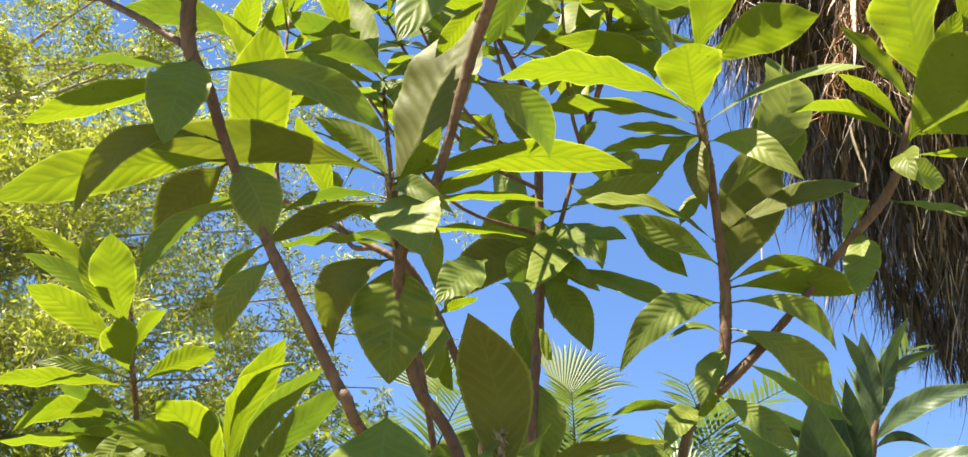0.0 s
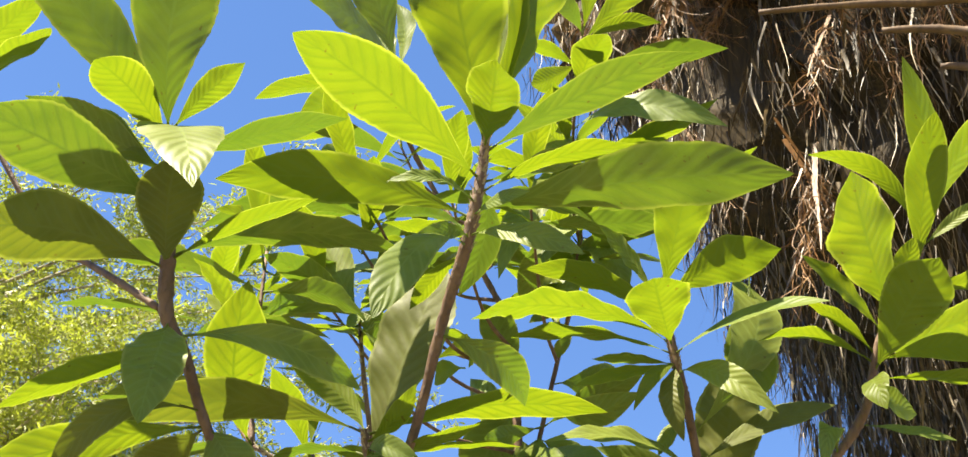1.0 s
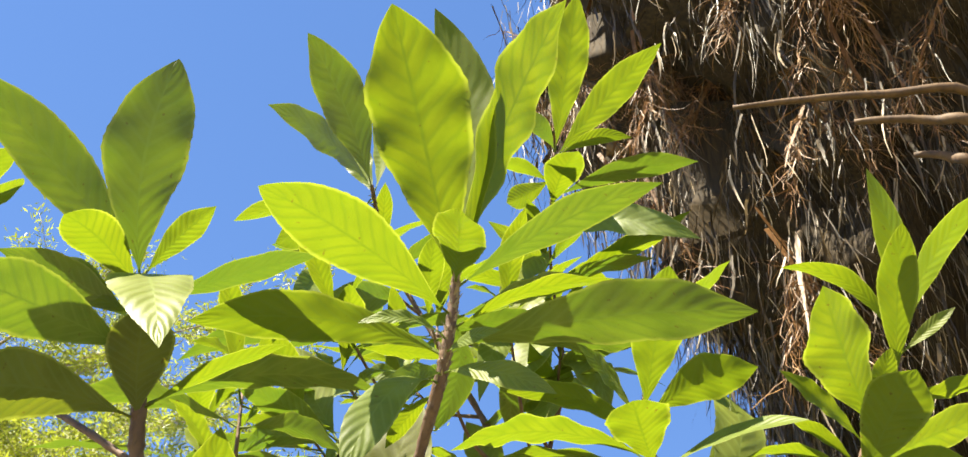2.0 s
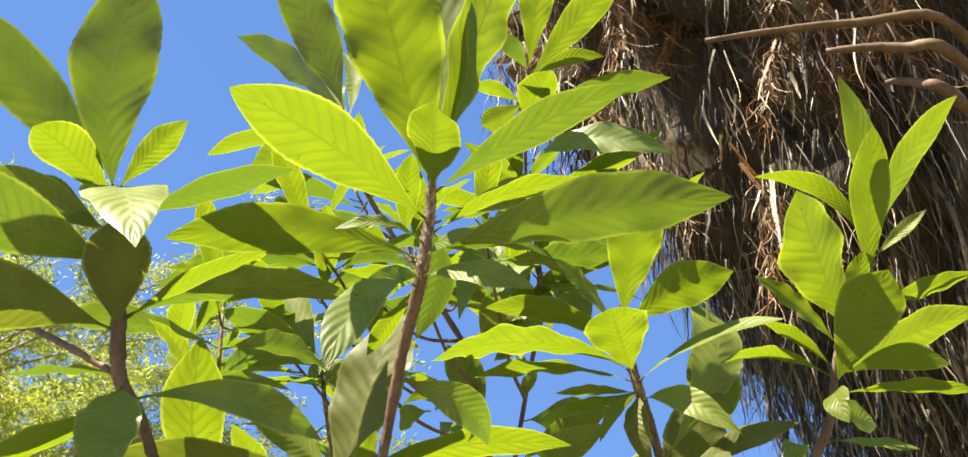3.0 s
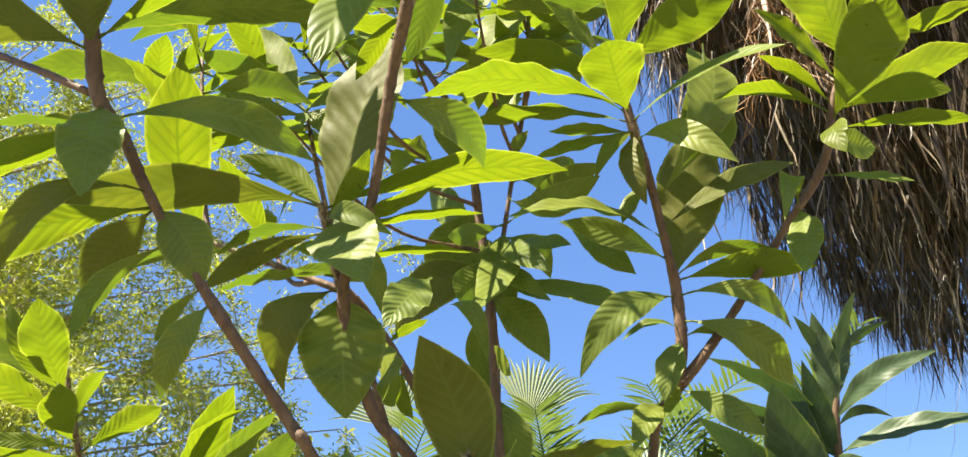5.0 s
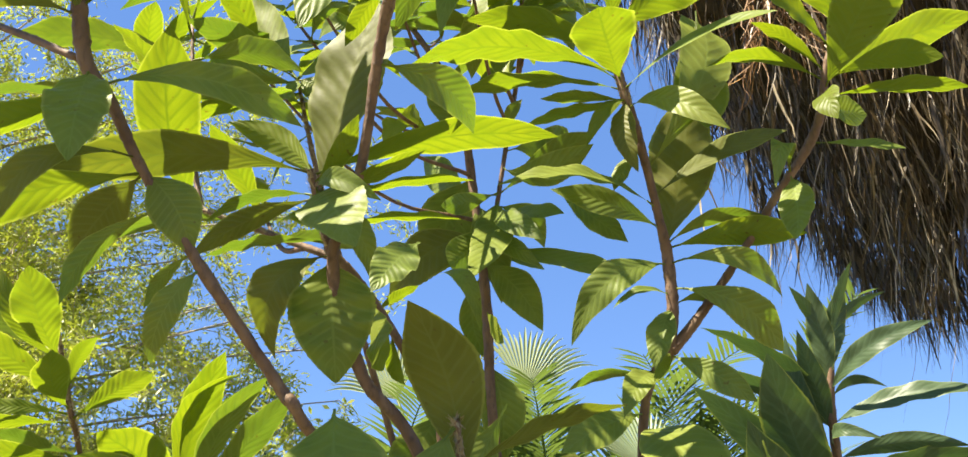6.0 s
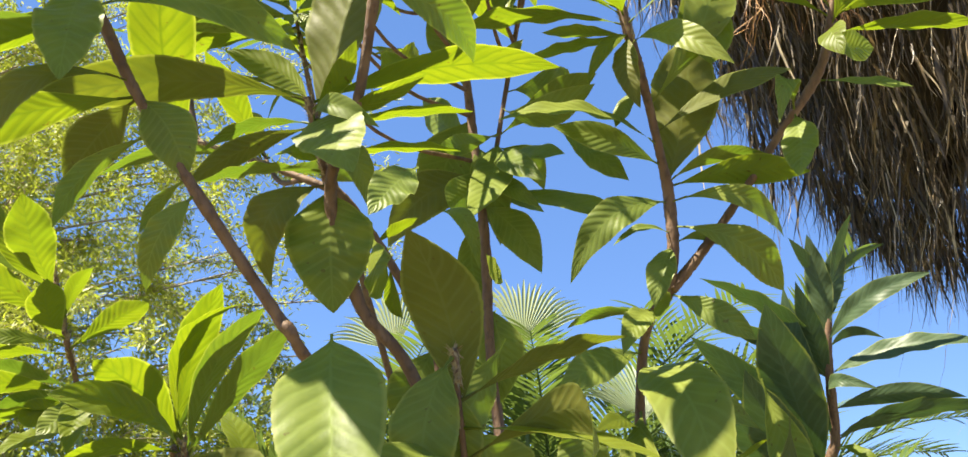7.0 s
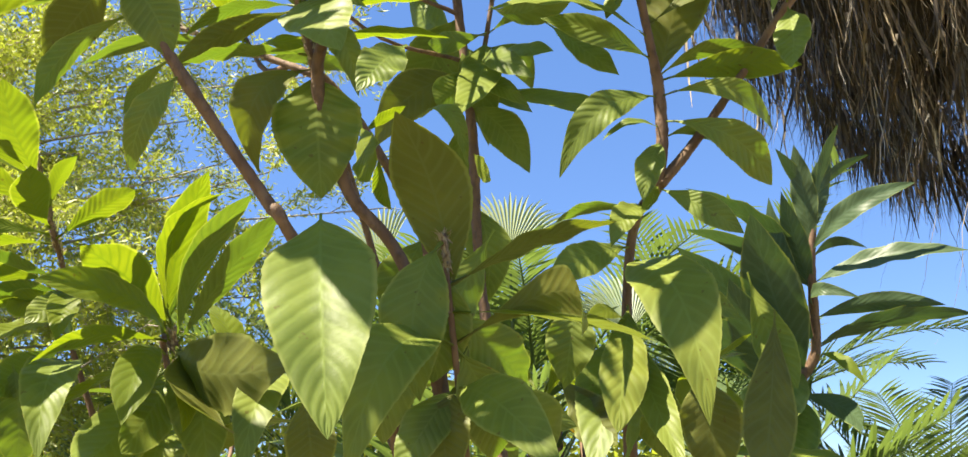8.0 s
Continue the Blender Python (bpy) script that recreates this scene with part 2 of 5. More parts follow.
def leaf(bough, mat, base, tip, width, roll, bend, broadest=0.0, sway=None):
    """A blade from its stalk to its tip: a long wedge at the foot, broadest past the middle, toothed, creased along its rib and bowed."""
    rng = leaf_rng
    b, t = Vector(base), Vector(tip)
    # a blade that starts off the shoot is drawn down to it
    rows = spine[bough.name]
    foot = Vector(min(rows, key=lambda row: (Vector(row[:3]) - b).length + 0.3 * max(0.0, row[2] - b.z))[:3])
    gap = (foot - b).length
    if gap < 0.16:
        b = foot.lerp(b, min(0.4, 0.012 / max(gap, 0.001)))
    length = (t - b).length
    a = (t - b) / length
    up = (Vector((0, 0, 1)) - a * a.z).normalized()
    side = a.cross(up)
    ang = radians(roll)
    n = up * math.cos(ang) + side * math.sin(ang)
    s = a.cross(n)
    fold = rng.uniform(0.10, 0.34)
    hook = rng.uniform(0.0, 0.05)
    twist = rng.uniform(-0.3, 0.3)
    waves, wave_size, turn = rng.uniform(2.5, 5.0), rng.uniform(0.02, 0.075), rng.uniform(0, 6.28)
    if sway is None:
        sway = rng.uniform(-0.06, 0.06)
    widest = broadest or rng.uniform(0.56, 0.66)
    blunt = rng.uniform(0.78, 1.05)
    wedge = 1.3 if widest > 0.5 else 0.95
    stalk = min(0.07, 0.014 / length)
    verts, uvs, faces = [], [], []
    for i in range(NU + 1):
        u = i / NU
        bow = 4 * u * (1 - u)
        centre = b + a * (length * u) + n * (length * (bend * bow - hook * u ** 3 + hook * u)) + s * (length * sway * bow)
        x = max(0.0, (u - stalk) / (1 - stalk))
        shape = math.sin(math.pi / 2 * x / widest) ** wedge if x < widest else math.cos((x - widest) / (1 - widest) * math.pi / 2) ** blunt
        tooth = 1 + (0.014 if i % 2 else -0.008) * (0.25 < x < 0.97) + rng.uniform(-0.008, 0.008)
        half = max(0.5 * width * shape * tooth, 0.0016 if u < 0.97 else 0.0003)
        roll_here = twist * (u - 0.4)
        s2 = s * math.cos(roll_here) + n * math.sin(roll_here)
        n2 = n * math.cos(roll_here) - s * math.sin(roll_here)
        for j in range(NV + 1):
            v = j / NV * 2 - 1
            lift = fold * abs(v) ** 1.3 * half - 0.10 * v ** 4 * half
            lift += wave_size * width * shape * math.sin(waves * 6.28 * u + turn + (1.7 if v > 0 else 0)) * v * v
            verts.append(tuple(centre + s2 * (v * half) + n2 * lift - plant.location))
            uvs.append((u, v))
    for i in range(NU):
        for j in range(NV):
            k = i * (NV + 1) + j
            faces.append((k, k + NV + 1, k + NV + 2, k + 1))
    # the short round stalk
    if gap < 0.16:
        first = len(verts)
        end = b + a * (length * stalk * 1.5) + n * (length * stalk * 1.5 * (4 * bend + hook)) + s * (length * stalk * 6 * sway)
        for i in range(5):
            c = foot.lerp(end, i / 4)
            for k in range(5):
                ang = 2 * math.pi * k / 5
                verts.append(tuple(c + (s * math.cos(ang) + n * math.sin(ang)) * (0.0023 - 0.0002 * i) - plant.location))
                uvs.append((0.05, 0.3))
        for i in range(4):
            for k in range(5):
                q = (k + 1) % 5
                faces.append((first + i * 5 + k, first + i * 5 + q, first + i * 5 + 5 + q, first + i * 5 + 5 + k))
    return part("leaf", verts, faces, mat, bough, uv=uvs)


def whorl(bough, place, count, size):
    """A twig with a tuft of leaves round its end: upright and young within, old and hanging without."""
    rng = leaf_rng
    p = Vector(place)
    rows = spine[bough.name]
    root = Vector(min(rows, key=lambda row: (Vector(row[:3]) - p).length + (2.0 if row[2] > p.z - 0.12 else 0.0))[:3])
    mid = root.lerp(p, 0.5) + Vector((0, 0, -0.15 * (p - root).length))
    twig = glide([(*root, 0.0046), (*mid, 0.0036), (*p, 0.0026)], 6)
    verts, faces = tube(twig, 8, 0.07, rng)
    part("twig", [tuple(Vector(v) - plant.location) for v in verts], faces, BARK, bough)
    spine[bough.name] = np.vstack([rows, twig[9:]])
    for n in range(count):
        u = (n + 0.5) / count
        turn, rise = n * 2.4 + rng.uniform(-0.3, 0.3), radians(62 - 85 * u + rng.uniform(-12, 12))
        way = Vector((math.cos(turn) * math.cos(rise), math.sin(turn) * math.cos(rise), math.sin(rise)))
        base = p + Vector((0, 0, -0.09 * u)) + way * 0.012
        length = size * rng.uniform(0.85, 1.2) * (0.75 + 0.35 * u)
        mat = YOUNG if u < 0.6 else MATURE
        leaf(bough, mat, base, base + way * length, length * rng.uniform(0.19, 0.25), rng.uniform(-25, 25), rng.uniform(0.04, 0.16))
    spine[bough.name] = rows


# ---- the ground ----
def ground():
    n, verts, faces = 60, [], []
    for i in range(n + 1):
        for j in range(n + 1):
            x, y = (2 * i / n - 1), (2 * j / n - 1)
            x, y = 400 * x * abs(x) ** 2 + 8 * x, 400 * y * abs(y) ** 2 + 8 * y
            verts.append((x, y, 0.06 * noise.noise(Vector((x * 0.5, y * 0.5, 0))) - 0.02))
    for i in range(n):
        for j in range(n):
            k = i * (n + 1) + j
            faces.append((k, k + n + 1, k + n + 2, k + 1))
    ob = part("ground", verts, faces, SOIL)
    tagged(ob, "bare soil with dry litter and patchy grass", "ground", kind="structure")


ground()

# ---- the loquat tree ----
plant = thing("loquat_tree", (0.2, 1.8, 0.0), "young loquat tree with several stems and long toothed green leaves", "tree")
# central shoot
bough = branch([(0.232, 1.862, -0.020, 0.0292), (0.160, 1.750, 0.500, 0.0238), (0.056, 1.406, 1.579, 0.0087), (-0.046, 1.327, 1.820, 0.0077), (-0.074, 1.287, 1.945, 0.0073), (-0.032, 1.232, 2.040, 0.0062), (-0.003, 1.181, 2.170, 0.0068), (0.021, 1.139, 2.244, 0.0081), (0.032, 1.120, 2.295, 0.0077), (0.039, 1.110, 2.363, 0.0067), (0.042, 1.092, 2.410, 0.0045)])
for blade in (
    (YOUNG, (0.031, 1.122, 2.288), (-0.333, 1.160, 2.369), 0.075, 42, 0.10, 0.00, -0.04),
    (YOUNG, (0.037, 1.113, 2.343), (-0.147, 0.843, 2.337), 0.087, 33, 0.05, 0.00, -0.02),
    (YOUNG, (0.041, 1.103, 2.385), (-0.031, 0.853, 2.649), 0.139, 6, -0.00, 0.00, 0.00),
    (YOUNG, (0.041, 1.099, 2.393), (0.196, 1.126, 2.984), 0.122, -33, 0.03, 0.00, 0.00),
    (YOUNG, (0.041, 1.103, 2.385), (-0.016, 1.069, 2.902), 0.104, 18, 0.09, 0.00, -0.01),
    (YOUNG, (0.041, 1.102, 2.388), (0.074, 0.842, 2.299), 0.066, -15, 0.01, 0.00, -0.00),
    (MATURE, (0.033, 1.119, 2.299), (0.380, 0.920, 2.219), 0.082, -36, 0.05, 0.00, 0.01),
    (MATURE, (0.040, 1.105, 2.379), (0.315, 1.056, 2.513), 0.062, -15, 0.05, 0.00, 0.01),
    (MATURE, (0.024, 1.134, 2.255), (-0.046, 0.974, 2.065), 0.052, -30, 0.15, 0.74, 0.03),
):
    leaf(bough, *blade)
for blade in (
    (MATURE, (0.027, 1.129, 2.267), (0.171, 1.047, 2.194), 0.036, 75, 0.10, 0.00, -0.02),
    (YOUNG, (0.022, 1.137, 2.248), (-0.056, 1.237, 2.218), 0.026, 12, 0.06, 0.00, -0.02),
    (MATURE, (0.037, 1.114, 2.338), (0.205, 1.214, 2.476), 0.048, -21, -0.01, 0.00, -0.00),
    (YOUNG, (0.035, 1.116, 2.320), (0.278, 1.046, 2.339), 0.051, 9, 0.11, 0.00, 0.01),
    (MATURE, (0.004, 1.186, 2.156), (0.101, 1.284, 2.106), 0.048, 120, 0.26, 0.44, -0.10),
    (MATURE, (0.082, 1.778, 2.754), (0.025, 1.658, 2.511), 0.062, -33, 0.14, 0.44, 0.03),
    (MATURE, (0.026, 1.130, 2.264), (-0.037, 1.050, 2.203), 0.024, -87, 0.18, 0.00, 0.05),
    (MATURE, (0.038, 1.125, 2.344), (0.003, 1.270, 2.258), 0.050, -159, -0.13, 0.44, -0.08),
    (MATURE, (0.034, 1.118, 2.307), (-0.071, 1.058, 2.298), 0.024, -72, 0.17, 0.00, 0.02),
):
    leaf(bough, *blade)
for blade in (
    (MATURE, (0.031, 1.121, 2.291), (0.106, 1.041, 2.276), 0.022, 87, 0.07, 0.00, -0.01),
):
    leaf(bough, *blade)
# left shoot
bough = branch([(0.159, 1.857, -0.020, 0.0300), (0.130, 1.720, 0.500, 0.0240), (-0.003, 1.432, 1.540, 0.0082), (-0.095, 1.248, 1.745, 0.0068), (-0.117, 1.243, 1.777, 0.0071), (-0.203, 1.181, 1.912, 0.0065), (-0.269, 1.153, 2.023, 0.0062), (-0.301, 1.132, 2.093, 0.0070), (-0.328, 1.115, 2.137, 0.0088), (-0.342, 1.102, 2.219, 0.0088), (-0.356, 1.089, 2.301, 0.0071), (-0.368, 1.066, 2.381, 0.0046)])
for blade in (
    (MATURE, (-0.364, 1.074, 2.356), (-0.622, 0.898, 2.613), 0.087, 48, 0.07, 0.00, -0.03),
    (MATURE, (-0.366, 1.070, 2.366), (-0.330, 0.924, 2.637), 0.111, -3, -0.11, 0.00, 0.05),
    (YOUNG, (-0.364, 1.075, 2.351), (-0.410, 0.925, 2.370), 0.062, 39, 0.06, 0.74, -0.07),
    (YOUNG, (-0.367, 1.067, 2.376), (-0.284, 1.051, 2.483), 0.040, -27, 0.05, 0.00, 0.02),
    (MATURE, (-0.368, 1.066, 2.381), (-0.220, 0.866, 2.148), 0.096, 21, 0.07, 0.36, -0.01),
    (MATURE, (-0.352, 1.094, 2.276), (-0.501, 0.894, 2.268), 0.091, 45, 0.03, 0.00, -0.01),
    (MATURE, (-0.370, 1.085, 2.317), (-0.544, 1.015, 2.390), 0.053, 48, 0.06, 0.00, -0.03),
    (YOUNG, (-0.372, 1.083, 2.326), (-0.487, 1.070, 2.414), 0.049, 60, -0.08, 0.00, 0.04),
    (OLD, (-0.338, 1.106, 2.192), (-0.461, 0.906, 2.116), 0.087, 57, 0.14, 0.00, -0.06),
):
    leaf(bough, *blade)
for blade in (
    (OLD, (-0.337, 1.107, 2.187), (-0.323, 1.017, 2.301), 0.080, 12, -0.02, 0.00, 0.04),
    (YOUNG, (-0.340, 1.104, 2.203), (-0.150, 1.054, 2.267), 0.041, 12, 0.03, 0.00, 0.00),
    (MATURE, (-0.340, 1.104, 2.208), (-0.065, 1.204, 2.283), 0.060, -21, 0.12, 0.00, 0.02),
    (MATURE, (-0.362, 1.078, 2.341), (-0.170, 1.178, 2.493), 0.053, -18, 0.01, 0.00, 0.00),
    (MATURE, (-0.324, 1.118, 2.127), (-0.286, 1.028, 1.963), 0.069, 9, 0.05, 0.44, -0.00),
    (MATURE, (-0.263, 1.156, 2.011), (-0.208, 1.176, 1.918), 0.059, 99, 0.09, 0.44, -0.09),
    (YOUNG, (-0.307, 1.129, 2.102), (-0.420, 0.991, 1.959), 0.046, 36, 0.01, 0.00, -0.00),
    (OLD, (-0.272, 1.151, 2.029), (-0.415, 1.121, 1.912), 0.037, -93, 0.35, 0.00, 0.12),
    (YOUNG, (-0.263, 1.156, 2.011), (-0.468, 1.051, 1.898), 0.057, 54, 0.06, 0.00, -0.03),
):
    leaf(bough, *blade)
for blade in (
    (OLD, (-0.263, 1.156, 2.011), (-0.356, 1.200, 1.933), 0.057, 36, 0.02, 0.00, -0.04),
    (MATURE, (-0.239, 1.164, 1.972), (-0.322, 1.122, 1.847), 0.031, 51, 0.17, 0.00, -0.04),
    (MATURE, (-0.198, 1.184, 1.904), (-0.253, 1.204, 1.803), 0.036, -117, 0.19, 0.44, 0.06),
    (MATURE, (-0.208, 1.178, 1.920), (-0.261, 1.190, 1.862), 0.017, 39, 0.12, 0.00, -0.06),
    (MATURE, (-0.312, 1.125, 2.110), (-0.098, 1.205, 2.086), 0.047, 96, 0.20, 0.00, -0.06),
):
    leaf(bough, *blade)
# side twig
bough = branch([(-0.342, 1.123, 2.147, 0.0045), (-0.419, 1.146, 2.197, 0.0047), (-0.485, 1.170, 2.239, 0.0044), (-0.571, 1.191, 2.297, 0.0041), (-0.805, 1.143, 2.599, 0.0028)])
for blade in (
    (YOUNG, (-0.759, 1.153, 2.539), (-0.578, 1.025, 2.578), 0.047, -3, 0.07, 0.00, 0.03),
    (YOUNG, (-0.739, 1.157, 2.527), (-0.548, 1.016, 2.510), 0.048, 27, 0.01, 0.00, 0.00),
):
    leaf(bough, *blade)
# leaning shoot
bough = branch([(0.131, 1.789, -0.020, 0.0200), (0.150, 1.750, 0.500, 0.0160), (0.033, 1.475, 1.780, 0.0047), (0.022, 1.469, 1.817, 0.0059), (-0.037, 1.422, 1.923, 0.0058), (-0.084, 1.392, 1.984, 0.0058), (-0.107, 1.381, 1.993, 0.0053), (-0.187, 1.395, 2.033, 0.0038), (-0.295, 1.426, 2.089, 0.0029)])
for blade in (
    (YOUNG, (-0.297, 1.416, 2.095), (-0.250, 1.151, 2.206), 0.084, -3, -0.11, 0.00, 0.05),
    (YOUNG, (-0.044, 1.417, 1.933), (-0.002, 1.232, 1.792), 0.047, -123, -0.01, 0.00, -0.00),
    (YOUNG, (-0.022, 1.434, 1.898), (-0.019, 1.534, 1.851), 0.022, -174, 0.12, 0.44, 0.04),
    (MATURE, (-0.004, 1.879, 2.142), (0.071, 1.843, 2.020), 0.034, 63, 0.34, 0.44, -0.14),
):
    leaf(bough, *blade)
whorl(bough, (-0.235, 1.522, 2.126), 6, 0.22)
whorl(bough, (-0.384, 1.542, 2.316), 5, 0.22)
whorl(bough, (-0.352, 1.471, 2.443), 6, 0.24)
whorl(bough, (-0.452, 1.577, 2.416), 6, 0.21)
# inner twig
bough = branch([(-0.080, 1.296, 1.956, 0.0044), (-0.090, 1.276, 2.014, 0.0054), (-0.099, 1.259, 2.057, 0.0044)])
for blade in (
    (OLD, (-0.091, 1.275, 2.017), (-0.017, 1.255, 2.294), 0.114, 81, 0.03, 0.00, -0.00),
    (OLD, (-0.098, 1.261, 2.052), (-0.425, 1.191, 2.023), 0.067, 36, 0.13, 0.00, -0.03),
    (YOUNG, (-0.097, 1.263, 2.047), (-0.230, 1.329, 2.171), 0.039, 78, 0.12, 0.00, -0.05),
    (MATURE, (-0.083, 1.269, 2.034), (-0.018, 1.139, 1.901), 0.084, 36, 0.06, 0.36, -0.01),
    (MATURE, (-0.089, 1.278, 2.007), (-0.027, 1.298, 1.921), 0.036, 93, 0.32, 0.44, -0.11),
    (MATURE, (-0.092, 1.272, 2.026), (-0.002, 1.202, 1.983), 0.027, 84, 0.27, 0.00, -0.10),
    (MATURE, (-0.080, 1.296, 1.956), (-0.072, 1.316, 1.801), 0.104, 150, 0.06, 0.36, -0.00),
    (OLD, (-0.080, 1.296, 1.956), (-0.146, 1.316, 1.834), 0.053, -111, 0.41, 0.44, 0.20),
    (OLD, (-0.092, 1.273, 2.023), (-0.249, 1.286, 1.961), 0.034, 39, 0.09, 0.00, -0.03),
):
    leaf(bough, *blade)
for blade in (
    (MATURE, (-0.092, 1.272, 2.026), (-0.245, 1.311, 2.015), 0.032, 3, 0.10, 0.00, -0.01),
    (MATURE, (-0.083, 1.291, 1.971), (-0.200, 1.190, 1.920), 0.033, 12, 0.07, 0.00, -0.00),
    (YOUNG, (-0.091, 1.274, 2.020), (0.095, 1.374, 2.085), 0.044, 3, 0.03, 0.00, 0.00),
    (YOUNG, (-0.097, 1.262, 2.049), (0.210, 1.340, 2.126), 0.065, -15, 0.07, 0.00, 0.01),
    (YOUNG, (-0.096, 1.265, 2.042), (-0.029, 1.195, 2.093), 0.028, -18, -0.10, 0.00, -0.05),
    (YOUNG, (-0.085, 1.286, 1.986), (0.076, 1.385, 2.034), 0.039, 0, 0.05, 0.00, 0.00),
    (YOUNG, (-0.139, 1.970, 2.478), (-0.039, 1.860, 2.425), 0.052, -54, 0.34, 0.00, 0.16),
    (MATURE, (0.051, 1.127, 1.898), (0.008, 1.083, 1.830), 0.045, -54, 0.05, 0.44, 0.02),
    (YOUNG, (-0.055, 1.472, 1.938), (0.016, 1.408, 1.952), 0.019, -18, 0.03, 0.00, 0.00),
):
    leaf(bough, *blade)
for blade in (
    (YOUNG, (-0.082, 1.272, 2.028), (0.052, 1.202, 2.048), 0.031, -3, -0.05, 0.00, -0.00),
):
    leaf(bough, *blade)
# low shoot
bough = branch([(0.178, 1.733, -0.020, 0.0150), (0.160, 1.760, 0.400, 0.0120), (0.076, 1.357, 1.630, 0.0037), (0.073, 1.323, 1.717, 0.0036), (0.067, 1.318, 1.752, 0.0023)])
for blade in (
    (MATURE, (-0.040, 1.160, 1.735), (-0.004, 1.030, 1.505), 0.104, 12, 0.06, 0.36, -0.00),
    (MATURE, (0.060, 1.310, 1.744), (0.042, 1.297, 1.561), 0.076, -60, 0.08, 0.44, 0.10),
    (OLD, (0.074, 1.345, 1.667), (0.024, 1.237, 1.873), 0.090, 15, 0.11, 0.00, -0.05),
    (OLD, (0.076, 1.357, 1.630), (0.211, 1.157, 1.602), 0.057, -69, 0.29, 0.00, 0.14),
    (OLD, (0.082, 1.335, 1.693), (0.270, 1.336, 1.765), 0.040, -24, 0.06, 0.00, 0.01),
    (MATURE, (0.066, 1.350, 1.629), (-0.023, 1.219, 1.478), 0.076, -39, 0.30, 0.44, 0.10),
    (MATURE, (0.069, 1.377, 1.587), (0.009, 1.340, 1.480), 0.057, -54, 0.07, 0.44, 0.00),
    (MATURE, (0.079, 1.373, 1.583), (0.188, 1.221, 1.483), 0.069, 45, 0.12, 0.44, -0.03),
    (YOUNG, (0.082, 1.345, 1.662), (0.295, 1.275, 1.614), 0.046, 21, 0.05, 0.00, -0.00),
):
    leaf(bough, *blade)
for blade in (
    (MATURE, (0.065, 1.338, 1.718), (0.048, 1.380, 1.591), 0.072, -159, 0.04, 0.44, -0.03),
    (MATURE, (0.063, 1.351, 1.667), (-0.013, 1.400, 1.524), 0.066, -120, 0.18, 0.44, 0.10),
    (MATURE, (0.080, 1.368, 1.632), (0.115, 1.440, 1.504), 0.074, 144, 0.11, 0.44, -0.08),
    (MATURE, (0.087, 1.381, 1.587), (0.170, 1.470, 1.493), 0.068, 120, 0.25, 0.44, -0.20),
    (OLD, (-0.086, 1.300, 1.572), (-0.078, 1.320, 1.475), 0.056, 144, 0.07, 0.44, -0.03),
    (MATURE, (0.225, 1.500, 1.712), (0.207, 1.520, 1.595), 0.065, -135, 0.06, 0.44, -0.01),
    (MATURE, (0.073, 1.356, 1.671), (0.155, 1.500, 1.586), 0.070, 120, 0.10, 0.44, -0.02),
    (OLD, (0.073, 1.363, 1.583), (0.073, 1.350, 1.478), 0.064, 0, 0.10, 0.44, 0.09),
    (MATURE, (0.031, 1.500, 1.804), (-0.014, 1.520, 1.675), 0.075, -120, 0.09, 0.44, 0.07),
):
    leaf(bough, *blade)
for blade in (
    (OLD, (0.089, 1.600, 1.703), (0.085, 1.620, 1.559), 0.070, -168, 0.03, 0.44, -0.12),
    (MATURE, (0.057, 1.600, 1.831), (0.057, 1.620, 1.690), 0.071, 177, 0.04, 0.44, -0.08),
    (MATURE, (0.157, 1.496, 1.649), (0.218, 1.472, 1.543), 0.043, -89, 0.05),
    (OLD, (0.115, 1.595, 1.666), (0.140, 1.484, 1.600), 0.050, -136, 0.05),
    (OLD, (0.202, 1.700, 1.642), (0.277, 1.596, 1.526), 0.070, -110, 0.05),
    (FADED, (0.216, 1.514, 1.539), (0.162, 1.459, 1.566), 0.022, 46, 0.06),
    (MATURE, (0.122, 1.520, 1.814), (0.042, 1.495, 1.653), 0.061, 82, 0.05),
):
    leaf(bough, *blade)
whorl(bough, (0.186, 1.904, 1.629), 7, 0.26)
whorl(bough, (-0.06, 1.607, 1.588), 6, 0.26)
